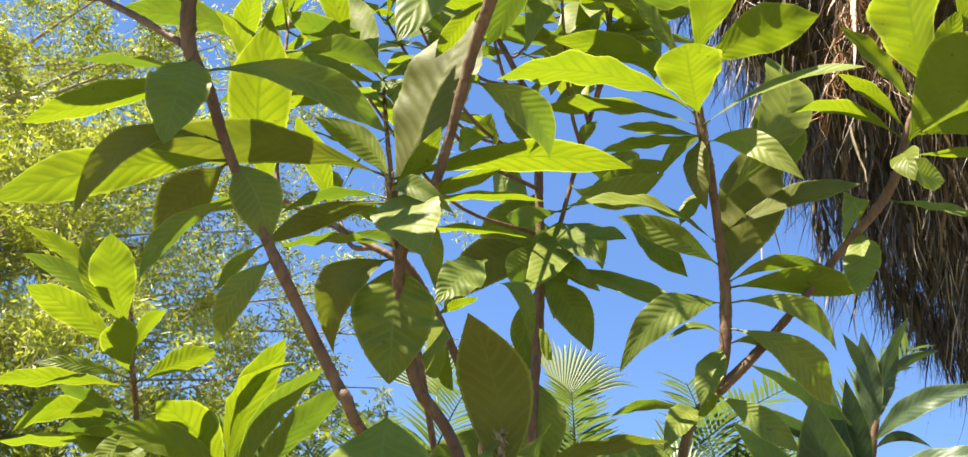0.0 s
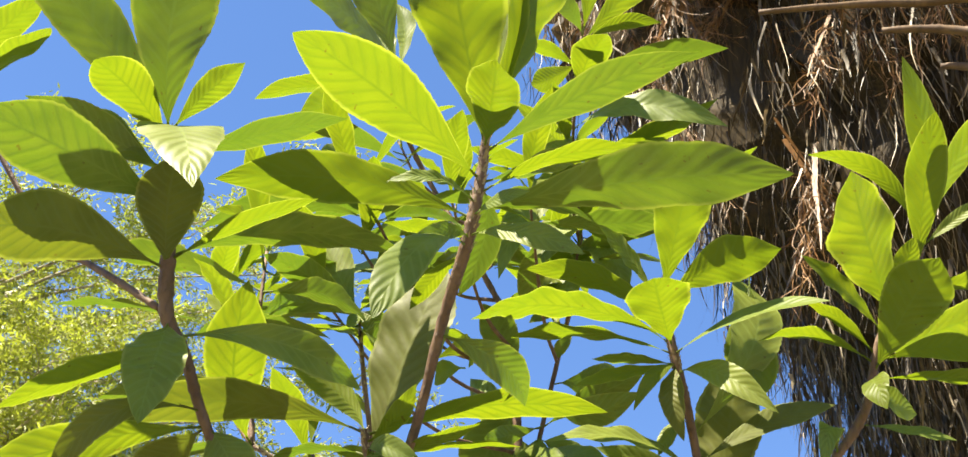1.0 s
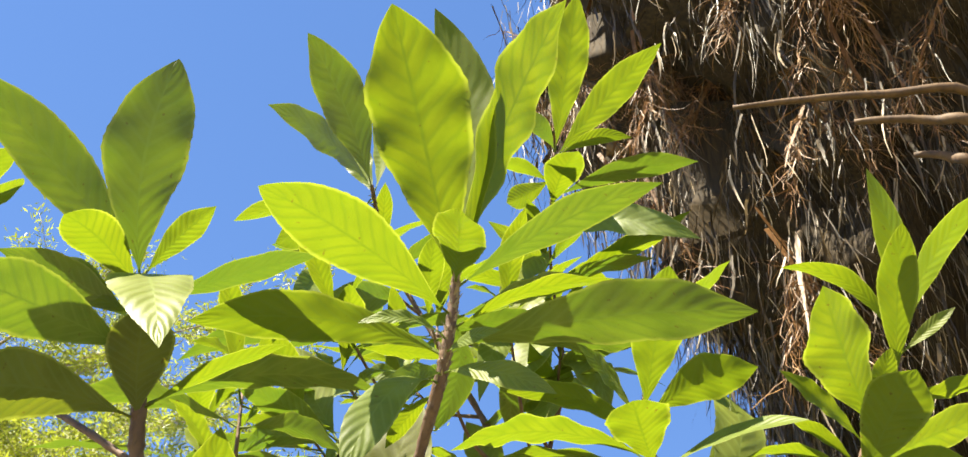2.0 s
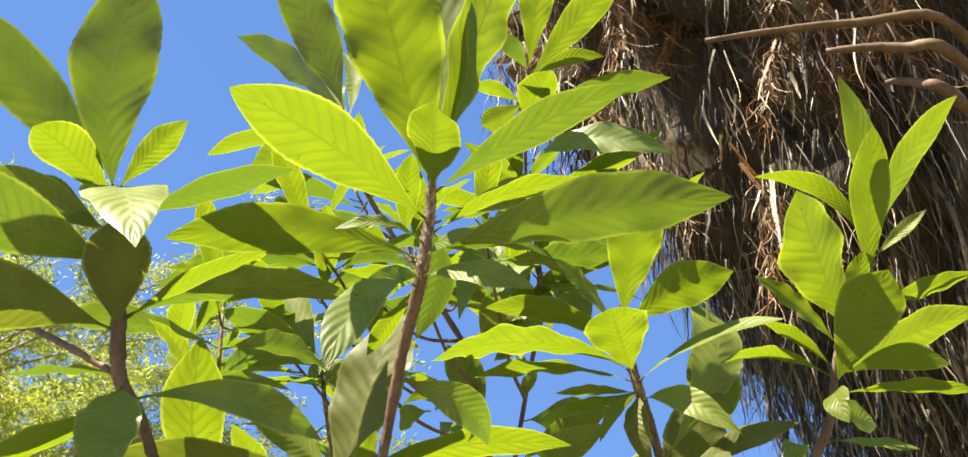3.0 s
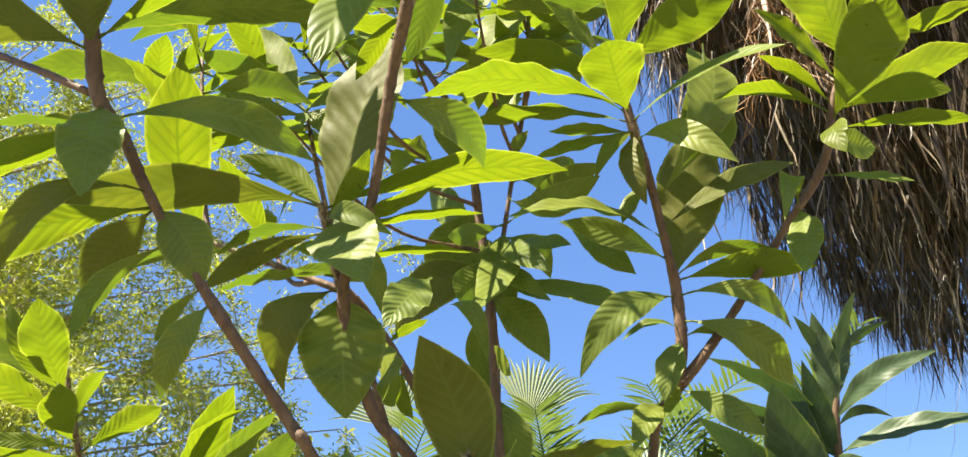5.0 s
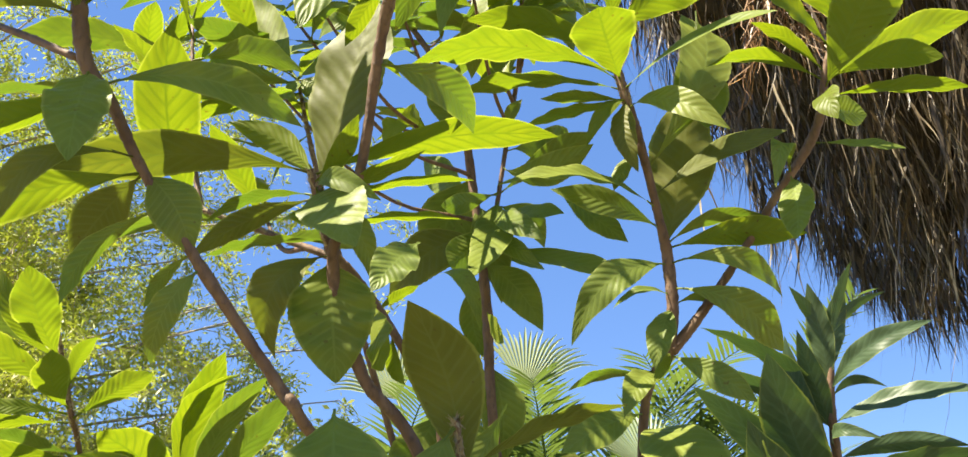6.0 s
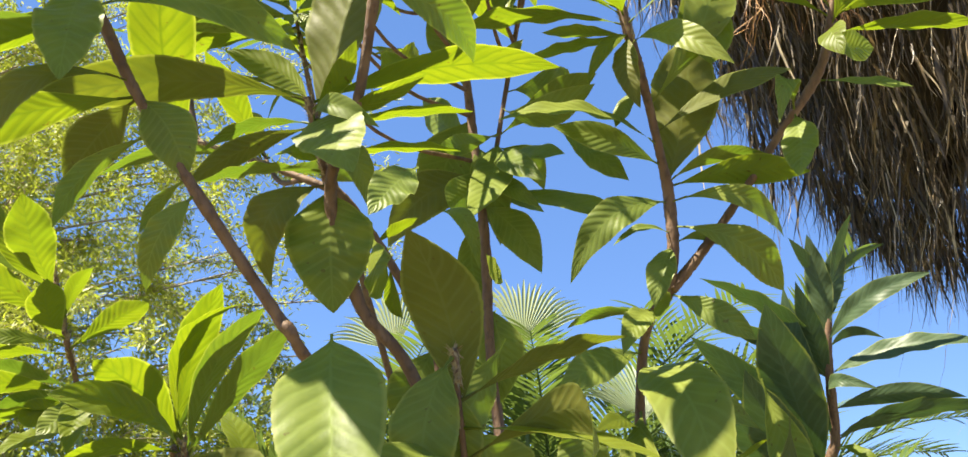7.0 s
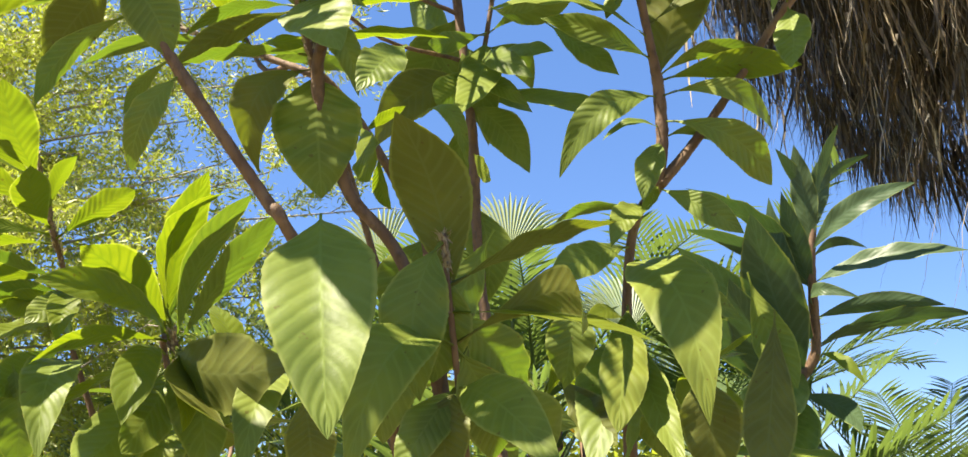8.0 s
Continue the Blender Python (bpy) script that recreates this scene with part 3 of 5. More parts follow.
# rear shoot
bough = branch([(0.250, 1.751, -0.020, 0.0300), (0.200, 1.850, 0.400, 0.0240), (0.096, 2.105, 1.642, 0.0106), (0.073, 2.106, 1.954, 0.0103), (0.070, 2.104, 2.155, 0.0106), (0.052, 2.086, 2.397, 0.0093), (0.024, 2.072, 2.617, 0.0088), (-0.039, 2.080, 2.755, 0.0064), (-0.259, 2.070, 3.139, 0.0061), (-0.234, 1.679, 3.054, 0.0044)])
for blade in (
    (YOUNG, (0.071, 2.105, 2.142), (0.108, 1.942, 2.026), 0.041, -96, -0.03, 0.00, -0.00),
    (MATURE, (0.065, 2.098, 2.244), (0.182, 2.118, 2.098), 0.078, 105, 0.10, 0.44, -0.09),
    (MATURE, (-0.234, 1.679, 3.054), (-0.386, 1.507, 3.370), 0.116, 27, 0.04, 0.00, -0.02),
    (MATURE, (-0.234, 1.679, 3.054), (-0.555, 1.779, 3.421), 0.100, 27, 0.04, 0.00, -0.00),
    (YOUNG, (-0.239, 1.730, 3.068), (-0.387, 1.810, 3.375), 0.077, 90, 0.03, 0.00, -0.02),
    (YOUNG, (-0.262, 1.814, 3.094), (-0.637, 1.934, 3.168), 0.080, -9, 0.06, 0.00, -0.00),
    (MATURE, (-0.229, 2.099, 3.067), (-0.360, 1.896, 2.916), 0.085, 60, -0.09, 0.00, 0.04),
    (MATURE, (0.066, 2.099, 2.228), (0.074, 2.119, 2.038), 0.059, 141, -0.18, 0.44, 0.12),
    (MATURE, (0.055, 2.088, 2.368), (-0.070, 2.208, 2.558), 0.078, 96, -0.05, 0.00, 0.02),
):
    leaf(bough, *blade)
for blade in (
    (MATURE, (-0.120, 1.843, 2.635), (-0.242, 1.863, 2.655), 0.040, -102, 0.41, 0.00, 0.16),
    (MATURE, (0.048, 2.083, 2.441), (-0.050, 2.223, 2.270), 0.122, -147, 0.09, 0.36, 0.05),
    (OLD, (0.060, 2.093, 2.306), (-0.136, 2.143, 2.177), 0.098, -111, 0.18, 0.36, 0.13),
    (MATURE, (0.053, 2.087, 2.382), (0.100, 2.137, 2.168), 0.081, 123, 0.10, 0.36, -0.02),
    (MATURE, (0.044, 2.079, 2.485), (-0.035, 2.009, 2.651), 0.081, 42, 0.03, 0.00, -0.06),
    (MATURE, (0.071, 2.106, 2.036), (0.078, 2.156, 1.831), 0.092, 168, 0.09, 0.36, -0.09),
    (MATURE, (-0.131, 2.094, 2.896), (-0.217, 2.014, 2.712), 0.098, -36, 0.17, 0.36, 0.02),
    (MATURE, (-0.225, 1.701, 3.037), (-0.268, 1.740, 3.303), 0.064, 91, 0.02),
    (YOUNG, (-0.242, 1.798, 2.939), (-0.386, 1.574, 2.820), 0.092, 48, 0.05),
):
    leaf(bough, *blade)
whorl(bough, (-0.029, 2.302, 2.952), 6, 0.26)
whorl(bough, (0.135, 2.282, 3.081), 6, 0.26)
whorl(bough, (-0.142, 2.188, 3.031), 6, 0.25)
whorl(bough, (-0.284, 2.048, 3.128), 8, 0.26)
whorl(bough, (-0.21, 2.12, 2.825), 8, 0.26)
whorl(bough, (-0.239, 1.667, 2.571), 6, 0.24)
whorl(bough, (-0.236, 2.09, 2.673), 6, 0.24)
whorl(bough, (-0.297, 1.671, 2.464), 6, 0.22)
whorl(bough, (-0.08, 1.673, 2.697), 6, 0.24)
whorl(bough, (-0.227, 1.564, 2.626), 6, 0.25)
# rear slim shoot
bough = branch([(0.267, 1.822, -0.020, 0.0220), (0.220, 1.900, 0.400, 0.0180), (0.096, 2.155, 1.707, 0.0070), (0.071, 2.110, 2.183, 0.0057), (0.104, 2.106, 2.403, 0.0051), (0.152, 2.068, 2.639, 0.0053), (0.162, 2.044, 2.662, 0.0045), (0.182, 1.978, 2.764, 0.0036), (0.156, 1.798, 2.939, 0.0035), (0.170, 1.649, 3.114, 0.0043)])
for blade in (
    (MATURE, (0.101, 2.107, 2.389), (0.052, 1.887, 2.134), 0.084, -15, -0.02, 0.36, -0.04),
    (MATURE, (0.078, 2.107, 2.284), (0.349, 1.907, 2.126), 0.074, 36, 0.01, 0.00, -0.00),
    (MATURE, (0.093, 2.108, 2.353), (0.234, 1.924, 2.271), 0.049, 45, 0.03, 0.00, -0.00),
    (MATURE, (0.091, 2.108, 2.342), (0.195, 1.914, 2.213), 0.052, 63, 0.12, 0.00, -0.02),
    (MATURE, (0.078, 2.107, 2.284), (0.185, 1.978, 2.184), 0.039, 69, 0.16, 0.00, -0.05),
    (MATURE, (0.104, 2.106, 2.403), (0.315, 2.036, 2.503), 0.062, -45, 0.04, 0.00, 0.02),
    (YOUNG, (0.170, 1.649, 3.114), (0.225, 1.449, 3.405), 0.092, 3, -0.01, 0.00, -0.00),
    (YOUNG, (0.169, 1.658, 3.103), (0.414, 1.566, 3.365), 0.079, -33, 0.03, 0.00, 0.01),
    (YOUNG, (0.169, 1.658, 3.103), (0.334, 1.606, 3.113), 0.035, -33, 0.17, 0.00, 0.09),
):
    leaf(bough, *blade)
for blade in (
    (YOUNG, (0.159, 1.731, 3.016), (0.218, 1.531, 3.008), 0.081, -6, 0.07, 0.00, 0.04),
    (MATURE, (0.162, 1.713, 3.037), (0.463, 1.582, 3.019), 0.066, -9, 0.06, 0.00, 0.01),
    (MATURE, (0.156, 1.778, 2.961), (0.455, 1.610, 2.840), 0.073, 84, 0.16, 0.00, -0.03),
    (YOUNG, (0.159, 1.831, 2.905), (0.446, 1.645, 2.940), 0.069, 0, -0.06, 0.00, -0.01),
    (MATURE, (0.156, 1.788, 2.950), (0.061, 1.588, 2.689), 0.071, -45, 0.05, 0.44, 0.02),
    (YOUNG, (0.164, 1.695, 3.059), (0.050, 1.616, 3.056), 0.034, 30, 0.13, 0.00, -0.06),
    (MATURE, (0.170, 1.649, 3.114), (0.094, 1.569, 3.166), 0.042, -135, 0.19, 0.00, 0.06),
    (YOUNG, (0.170, 1.985, 2.755), (0.112, 1.785, 2.714), 0.047, 15, -0.15, 0.00, 0.07),
    (MATURE, (0.182, 1.985, 2.755), (0.064, 1.885, 2.608), 0.055, -69, 0.12, 0.44, 0.03),
):
    leaf(bough, *blade)
for blade in (
    (MATURE, (0.166, 2.036, 2.675), (0.073, 1.936, 2.568), 0.036, -69, 0.07, 0.00, 0.02),
    (MATURE, (0.133, 2.085, 2.550), (0.165, 2.025, 2.587), 0.030, 132, 0.19, 0.00, -0.06),
    (MATURE, (0.123, 2.094, 2.500), (0.269, 2.174, 2.490), 0.110, 114, 0.22, 0.00, -0.16),
    (MATURE, (0.116, 2.099, 2.466), (0.299, 1.899, 2.404), 0.066, -51, -0.16, 0.00, -0.08),
    (MATURE, (0.099, 2.108, 2.376), (0.196, 2.158, 2.295), 0.060, 120, 0.17, 0.44, -0.19),
    (MATURE, (0.077, 2.107, 2.270), (0.193, 2.137, 2.238), 0.027, 99, 0.12, 0.00, -0.03),
    (MATURE, (0.172, 1.905, 2.836), (0.087, 1.825, 2.631), 0.106, -27, 0.04, 0.36, 0.01),
    (MATURE, (0.182, 1.970, 2.773), (0.130, 1.890, 2.540), 0.107, -3, 0.02, 0.36, 0.00),
    (YOUNG, (0.182, 1.992, 2.747), (0.057, 1.912, 2.612), 0.073, -51, 0.05, 0.00, 0.01),
):
    leaf(bough, *blade)
for blade in (
    (MATURE, (0.161, 1.843, 2.894), (0.084, 1.763, 2.702), 0.088, -27, 0.11, 0.36, 0.01),
    (MATURE, (0.179, 1.951, 2.792), (0.275, 1.901, 2.619), 0.099, 45, 0.17, 0.36, -0.02),
    (YOUNG, (0.163, 1.721, 3.105), (0.066, 1.659, 2.983), 0.054, 61, 0.06),
    (MATURE, (0.173, 1.682, 3.162), (0.155, 1.692, 3.351), 0.045, 71, 0.03),
    (YOUNG, (0.131, 1.707, 2.872), (0.038, 1.558, 2.853), 0.057, -111, 0.05),
    (MATURE, (0.094, 1.716, 2.816), (0.158, 1.627, 2.739), 0.042, 72, 0.05),
    (YOUNG, (-0.020, 1.642, 2.323), (-0.057, 1.543, 2.250), 0.041, 85, 0.05),
    (YOUNG, (0.161, 1.777, 3.070), (0.106, 1.754, 2.896), 0.060, -58, 0.06),
    (MATURE, (0.113, 2.045, 2.403), (-0.008, 1.976, 2.325), 0.046, 65, 0.06),
):
    leaf(bough, *blade)
for blade in (
    (MATURE, (0.101, 2.095, 2.341), (0.009, 1.938, 2.182), 0.075, 100, 0.06),
):
    leaf(bough, *blade)
whorl(bough, (0.175, 1.878, 2.756), 6, 0.21)
whorl(bough, (0.143, 1.785, 2.896), 8, 0.24)
whorl(bough, (0.102, 1.931, 2.737), 8, 0.24)
whorl(bough, (0.125, 2.118, 2.837), 6, 0.20)
whorl(bough, (0.076, 1.637, 2.675), 7, 0.24)
# right shoot
bough = branch([(0.211, 1.869, -0.020, 0.0315), (0.300, 1.850, 0.400, 0.0252), (0.320, 1.790, 1.709, 0.0087), (0.380, 1.713, 1.944, 0.0095), (0.387, 1.693, 2.070, 0.0096), (0.373, 1.659, 2.154, 0.0068), (0.352, 1.622, 2.260, 0.0076), (0.333, 1.591, 2.325, 0.0082), (0.314, 1.575, 2.427, 0.0065), (0.317, 1.559, 2.465, 0.0036)])
for blade in (
    (YOUNG, (0.328, 1.586, 2.349), (0.286, 1.436, 2.393), 0.106, 9, -0.00, 0.74, 0.01),
    (YOUNG, (0.313, 1.572, 2.438), (0.355, 1.372, 2.605), 0.095, -3, -0.00, 0.00, -0.00),
    (YOUNG, (0.314, 1.574, 2.431), (0.481, 1.412, 2.438), 0.080, -42, 0.11, 0.00, 0.05),
    (YOUNG, (0.325, 1.584, 2.363), (0.009, 1.398, 2.290), 0.075, 12, 0.10, 0.00, -0.01),
    (YOUNG, (0.322, 1.582, 2.378), (0.075, 1.602, 2.501), 0.055, 24, 0.16, 0.00, -0.03),
    (YOUNG, (0.330, 1.588, 2.336), (0.052, 1.688, 2.407), 0.061, -3, 0.07, 0.00, -0.00),
    (MATURE, (0.328, 1.586, 2.349), (0.174, 1.553, 2.397), 0.033, -9, 0.09, 0.00, -0.01),
    (MATURE, (0.334, 1.593, 2.320), (0.193, 1.524, 2.292), 0.032, 12, 0.02, 0.00, -0.00),
    (YOUNG, (0.334, 1.593, 2.320), (0.166, 1.523, 2.243), 0.040, -51, 0.02, 0.00, 0.00),
):
    leaf(bough, *blade)
for blade in (
    (YOUNG, (0.334, 1.593, 2.320), (0.261, 1.565, 2.225), 0.026, -69, 0.19, 0.44, 0.06),
    (OLD, (0.334, 1.593, 2.320), (0.339, 1.574, 2.181), 0.042, 39, 0.15, 0.44, 0.04),
    (MATURE, (0.338, 1.598, 2.307), (0.462, 1.458, 2.185), 0.045, 69, 0.16, 0.00, -0.04),
    (MATURE, (0.330, 1.588, 2.336), (0.537, 1.388, 2.335), 0.057, 51, 0.06, 0.00, -0.00),
    (OLD, (0.385, 1.686, 2.093), (0.459, 1.720, 2.406), 0.118, -105, -0.03, 0.00, -0.02),
    (MATURE, (0.361, 1.638, 2.215), (0.465, 1.738, 2.580), 0.098, -117, -0.23, 0.00, -0.10),
    (OLD, (0.369, 1.652, 2.173), (0.617, 1.712, 2.312), 0.058, 54, 0.06, 0.00, -0.01),
    (MATURE, (0.373, 1.659, 2.154), (0.119, 1.557, 2.163), 0.055, -51, 0.13, 0.00, 0.01),
    (MATURE, (0.380, 1.673, 2.123), (0.203, 1.633, 2.187), 0.048, -99, 0.08, 0.00, 0.03),
):
    leaf(bough, *blade)
for blade in (
    (MATURE, (0.387, 1.693, 2.070), (0.223, 1.713, 1.948), 0.058, -90, 0.29, 0.44, 0.11),
    (MATURE, (0.388, 1.700, 2.016), (0.292, 1.685, 1.998), 0.020, -54, 0.23, 0.00, 0.02),
    (MATURE, (0.387, 1.702, 2.001), (0.348, 1.680, 1.893), 0.046, -48, 0.11, 0.44, 0.03),
    (YOUNG, (0.378, 1.716, 1.934), (0.341, 1.662, 1.867), 0.021, -27, 0.01, 0.44, -0.02),
    (MATURE, (0.384, 1.684, 2.099), (0.543, 1.646, 2.125), 0.033, -30, 0.17, 0.00, 0.03),
    (YOUNG, (0.385, 1.686, 2.093), (0.598, 1.631, 2.087), 0.051, -54, 0.09, 0.00, 0.04),
    (MATURE, (0.387, 1.693, 2.070), (0.565, 1.713, 2.011), 0.038, 99, 0.34, 0.00, -0.13),
    (MATURE, (0.388, 1.699, 2.031), (0.555, 1.719, 1.924), 0.062, 102, 0.27, 0.00, -0.10),
    (MATURE, (0.387, 1.702, 2.001), (0.468, 1.685, 1.987), 0.020, -57, 0.29, 0.00, 0.15),
):
    leaf(bough, *blade)
for blade in (
    (MATURE, (0.375, 1.720, 1.927), (0.497, 1.688, 1.839), 0.045, 87, 0.11, 0.00, -0.02),
    (MATURE, (0.333, 1.771, 1.846), (0.193, 1.638, 1.765), 0.059, -63, 0.06, 0.00, 0.02),
    (MATURE, (0.330, 1.776, 1.821), (0.396, 1.556, 1.544), 0.114, 21, 0.20, 0.36, -0.07),
    (MATURE, (0.320, 1.790, 1.709), (0.241, 1.590, 1.479), 0.105, -9, 0.06, 0.36, -0.00),
    (MATURE, (0.329, 1.790, 1.701), (0.364, 1.590, 1.491), 0.058, 9, 0.02, 0.44, 0.02),
    (MATURE, (0.351, 1.749, 1.900), (0.213, 1.708, 1.874), 0.029, 30, 0.11, 0.00, -0.01),
    (MATURE, (0.355, 1.744, 1.907), (0.292, 1.662, 1.819), 0.045, -39, 0.13, 0.44, 0.05),
    (YOUNG, (0.319, 1.560, 2.477), (0.483, 1.510, 2.714), 0.059, 3, 0.06, 0.00, 0.00),
    (MATURE, (0.328, 1.794, 1.650), (0.376, 1.814, 1.509), 0.080, 117, 0.09, 0.44, -0.06),
):
    leaf(bough, *blade)
for blade in (
    (OLD, (0.404, 1.660, 1.631), (0.419, 1.680, 1.468), 0.087, 150, 0.08, 0.36, -0.04),
    (YOUNG, (0.479, 1.660, 2.532), (0.454, 1.579, 2.254), 0.092, 159, 0.05),
    (MATURE, (0.216, 1.747, 2.238), (0.327, 1.705, 2.117), 0.046, 68, 0.06),
    (MATURE, (0.331, 1.643, 1.747), (0.278, 1.594, 1.542), 0.069, -17, 0.08),
    (MATURE, (0.370, 1.772, 1.824), (0.497, 1.749, 1.715), 0.040, 71, 0.12),
    (YOUNG, (0.339, 1.687, 1.719), (0.240, 1.590, 1.695), 0.033, -45, 0.10),
    (MATURE, (0.242, 1.655, 1.671), (0.284, 1.602, 1.494), 0.062, -119, 0.05),
    (MATURE, (0.265, 1.594, 2.436), (0.204, 1.590, 2.592), 0.039, 30, 0.02),
    (OLD, (0.535, 1.707, 1.725), (0.474, 1.626, 1.465), 0.081, 139, 0.05),
):
    leaf(bough, *blade)
for blade in (
    (MATURE, (0.507, 1.737, 1.790), (0.550, 1.686, 1.602), 0.063, -106, 0.05),
    (YOUNG, (0.491, 1.901, 1.649), (0.482, 1.733, 1.555), 0.045, -144, 0.05),
    (MATURE, (0.353, 1.642, 2.259), (0.303, 1.616, 2.171), 0.030, -46, 0.05),
):
    leaf(bough, *blade)
whorl(bough, (0.41, 1.912, 1.581), 6, 0.26)
# forked shoot
bough = branch([(0.380, 1.715, 1.930, 0.0088), (0.441, 1.704, 1.999, 0.0076), (0.513, 1.679, 2.091, 0.0062), (0.566, 1.657, 2.165, 0.0063), (0.620, 1.636, 2.235, 0.0078), (0.646, 1.618, 2.287, 0.0071), (0.671, 1.592, 2.385, 0.0060), (0.736, 1.577, 2.480, 0.0054), (0.759, 1.565, 2.557, 0.0039)])
for blade in (
    (YOUNG, (0.654, 1.608, 2.321), (0.736, 1.458, 2.458), 0.102, -39, 0.01, 0.74, 0.02),
    (YOUNG, (0.690, 1.586, 2.416), (0.597, 1.386, 2.571), 0.141, 45, 0.00, 0.00, 0.00),
    (YOUNG, (0.745, 1.574, 2.501), (0.743, 1.374, 2.687), 0.067, -3, 0.01, 0.00, 0.01),
    (YOUNG, (0.762, 1.565, 2.569), (0.710, 1.375, 2.808), 0.062, 27, -0.12, 0.00, -0.02),
    (YOUNG, (0.762, 1.564, 2.569), (0.961, 1.492, 2.852), 0.071, -24, 0.08, 0.00, 0.01),
    (YOUNG, (0.760, 1.565, 2.569), (0.564, 1.493, 2.684), 0.048, 3, 0.24, 0.00, -0.04),
    (YOUNG, (0.674, 1.591, 2.391), (0.534, 1.503, 2.484), 0.038, -105, 0.05, 0.00, 0.01),
    (YOUNG, (0.659, 1.601, 2.346), (0.980, 1.701, 2.518), 0.075, -39, 0.03, 0.00, 0.00),
    (YOUNG, (0.657, 1.603, 2.340), (0.790, 1.469, 2.292), 0.046, -54, 0.15, 0.00, 0.07),
):
    leaf(bough, *blade)
for blade in (
    (YOUNG, (0.717, 1.581, 2.452), (0.903, 1.525, 2.489), 0.039, -21, -0.00, 0.00, -0.00),
    (MATURE, (0.756, 1.566, 2.547), (0.844, 1.500, 2.602), 0.026, 99, 0.02, 0.00, -0.00),
    (YOUNG, (0.694, 1.585, 2.422), (0.724, 1.505, 2.528), 0.040, -21, 0.01, 0.00, 0.01),
    (YOUNG, (0.657, 1.603, 2.340), (0.453, 1.528, 2.333), 0.044, 0, 0.12, 0.00, -0.01),
    (YOUNG, (0.660, 1.600, 2.353), (0.535, 1.530, 2.413), 0.031, 3, 0.10, 0.00, -0.01),
    (YOUNG, (0.649, 1.615, 2.297), (0.637, 1.516, 2.223), 0.048, 36, 0.23, 0.00, -0.09),
    (YOUNG, (0.653, 1.610, 2.314), (0.856, 1.539, 2.277), 0.044, -6, 0.04, 0.00, 0.00),
    (YOUNG, (0.650, 1.613, 2.303), (0.642, 1.417, 2.174), 0.047, -78, -0.03, 0.00, -0.00),
    (MATURE, (0.627, 1.633, 2.245), (0.772, 1.622, 2.220), 0.030, 54, 0.01, 0.00, -0.00),
):
    leaf(bough, *blade)
for blade in (
    (MATURE, (0.591, 1.648, 2.197), (0.554, 1.543, 2.043), 0.057, 9, -0.01, 0.44, -0.03),
    (MATURE, (0.591, 1.648, 2.197), (0.525, 1.504, 2.110), 0.036, -24, 0.31, 0.44, 0.06),
):
    leaf(bough, *blade)
# low left shoot
bough = branch([(0.143, 1.841, -0.020, 0.0200), (0.050, 1.800, 0.400, 0.0160), (-0.313, 1.591, 1.561, 0.0052), (-0.313, 1.533, 1.671, 0.0045), (-0.317, 1.530, 1.692, 0.0028)])
for blade in (
    (YOUNG, (-0.325, 1.542, 1.678), (-0.408, 1.322, 1.719), 0.048, -75, 0.14, 0.74, 0.02),
    (YOUNG, (-0.317, 1.530, 1.692), (-0.361, 1.330, 1.759), 0.069, 36, 0.06, 0.00, -0.03),
    (YOUNG, (-0.338, 1.556, 1.698), (-0.238, 1.409, 1.875), 0.053, -6, 0.06, 0.00, 0.03),
    (YOUNG, (-0.321, 1.526, 1.702), (-0.201, 1.405, 1.845), 0.044, 30, 0.24, 0.00, 0.02),
    (MATURE, (-0.314, 1.535, 1.668), (-0.170, 1.374, 1.829), 0.054, 18, 0.09, 0.00, 0.01),
    (MATURE, (-0.314, 1.535, 1.668), (-0.158, 1.465, 1.832), 0.047, -24, 0.03, 0.00, 0.01),
    (OLD, (-0.314, 1.535, 1.668), (-0.105, 1.335, 1.612), 0.099, -78, -0.11, 0.00, -0.06),
    (MATURE, (-0.326, 1.570, 1.649), (-0.311, 1.370, 1.521), 0.069, 132, -0.03, 0.00, 0.02),
    (YOUNG, (-0.338, 1.565, 1.664), (-0.483, 1.530, 1.578), 0.034, -36, 0.06, 0.00, 0.00),
):
    leaf(bough, *blade)
for blade in (
    (YOUNG, (-0.338, 1.565, 1.664), (-0.311, 1.365, 1.552), 0.052, -18, 0.17, 0.74, 0.05),
    (YOUNG, (-0.325, 1.542, 1.678), (-0.424, 1.358, 1.626), 0.043, 39, 0.12, 0.00, -0.01),
    (YOUNG, (-0.300, 1.600, 1.516), (-0.191, 1.460, 1.555), 0.036, -27, 0.04, 0.00, 0.01),
    (MATURE, (-0.148, 1.499, 1.628), (-0.161, 1.338, 1.485), 0.056, -15, 0.17, 0.44, 0.05),
    (MATURE, (-0.308, 1.526, 1.662), (-0.241, 1.470, 1.483), 0.080, 33, 0.08, 0.36, -0.06),
    (MATURE, (-0.315, 1.579, 1.561), (-0.321, 1.520, 1.478), 0.079, -27, 0.19, 0.44, 0.20),
    (MATURE, (-0.518, 1.500, 1.649), (-0.510, 1.520, 1.515), 0.073, 129, 0.07, 0.44, -0.04),
    (YOUNG, (-0.291, 1.474, 1.661), (-0.255, 1.411, 1.546), 0.036, -34, 0.05),
    (MATURE, (-0.328, 1.600, 1.763), (-0.253, 1.506, 1.843), 0.045, -10, 0.05),
):
    leaf(bough, *blade)
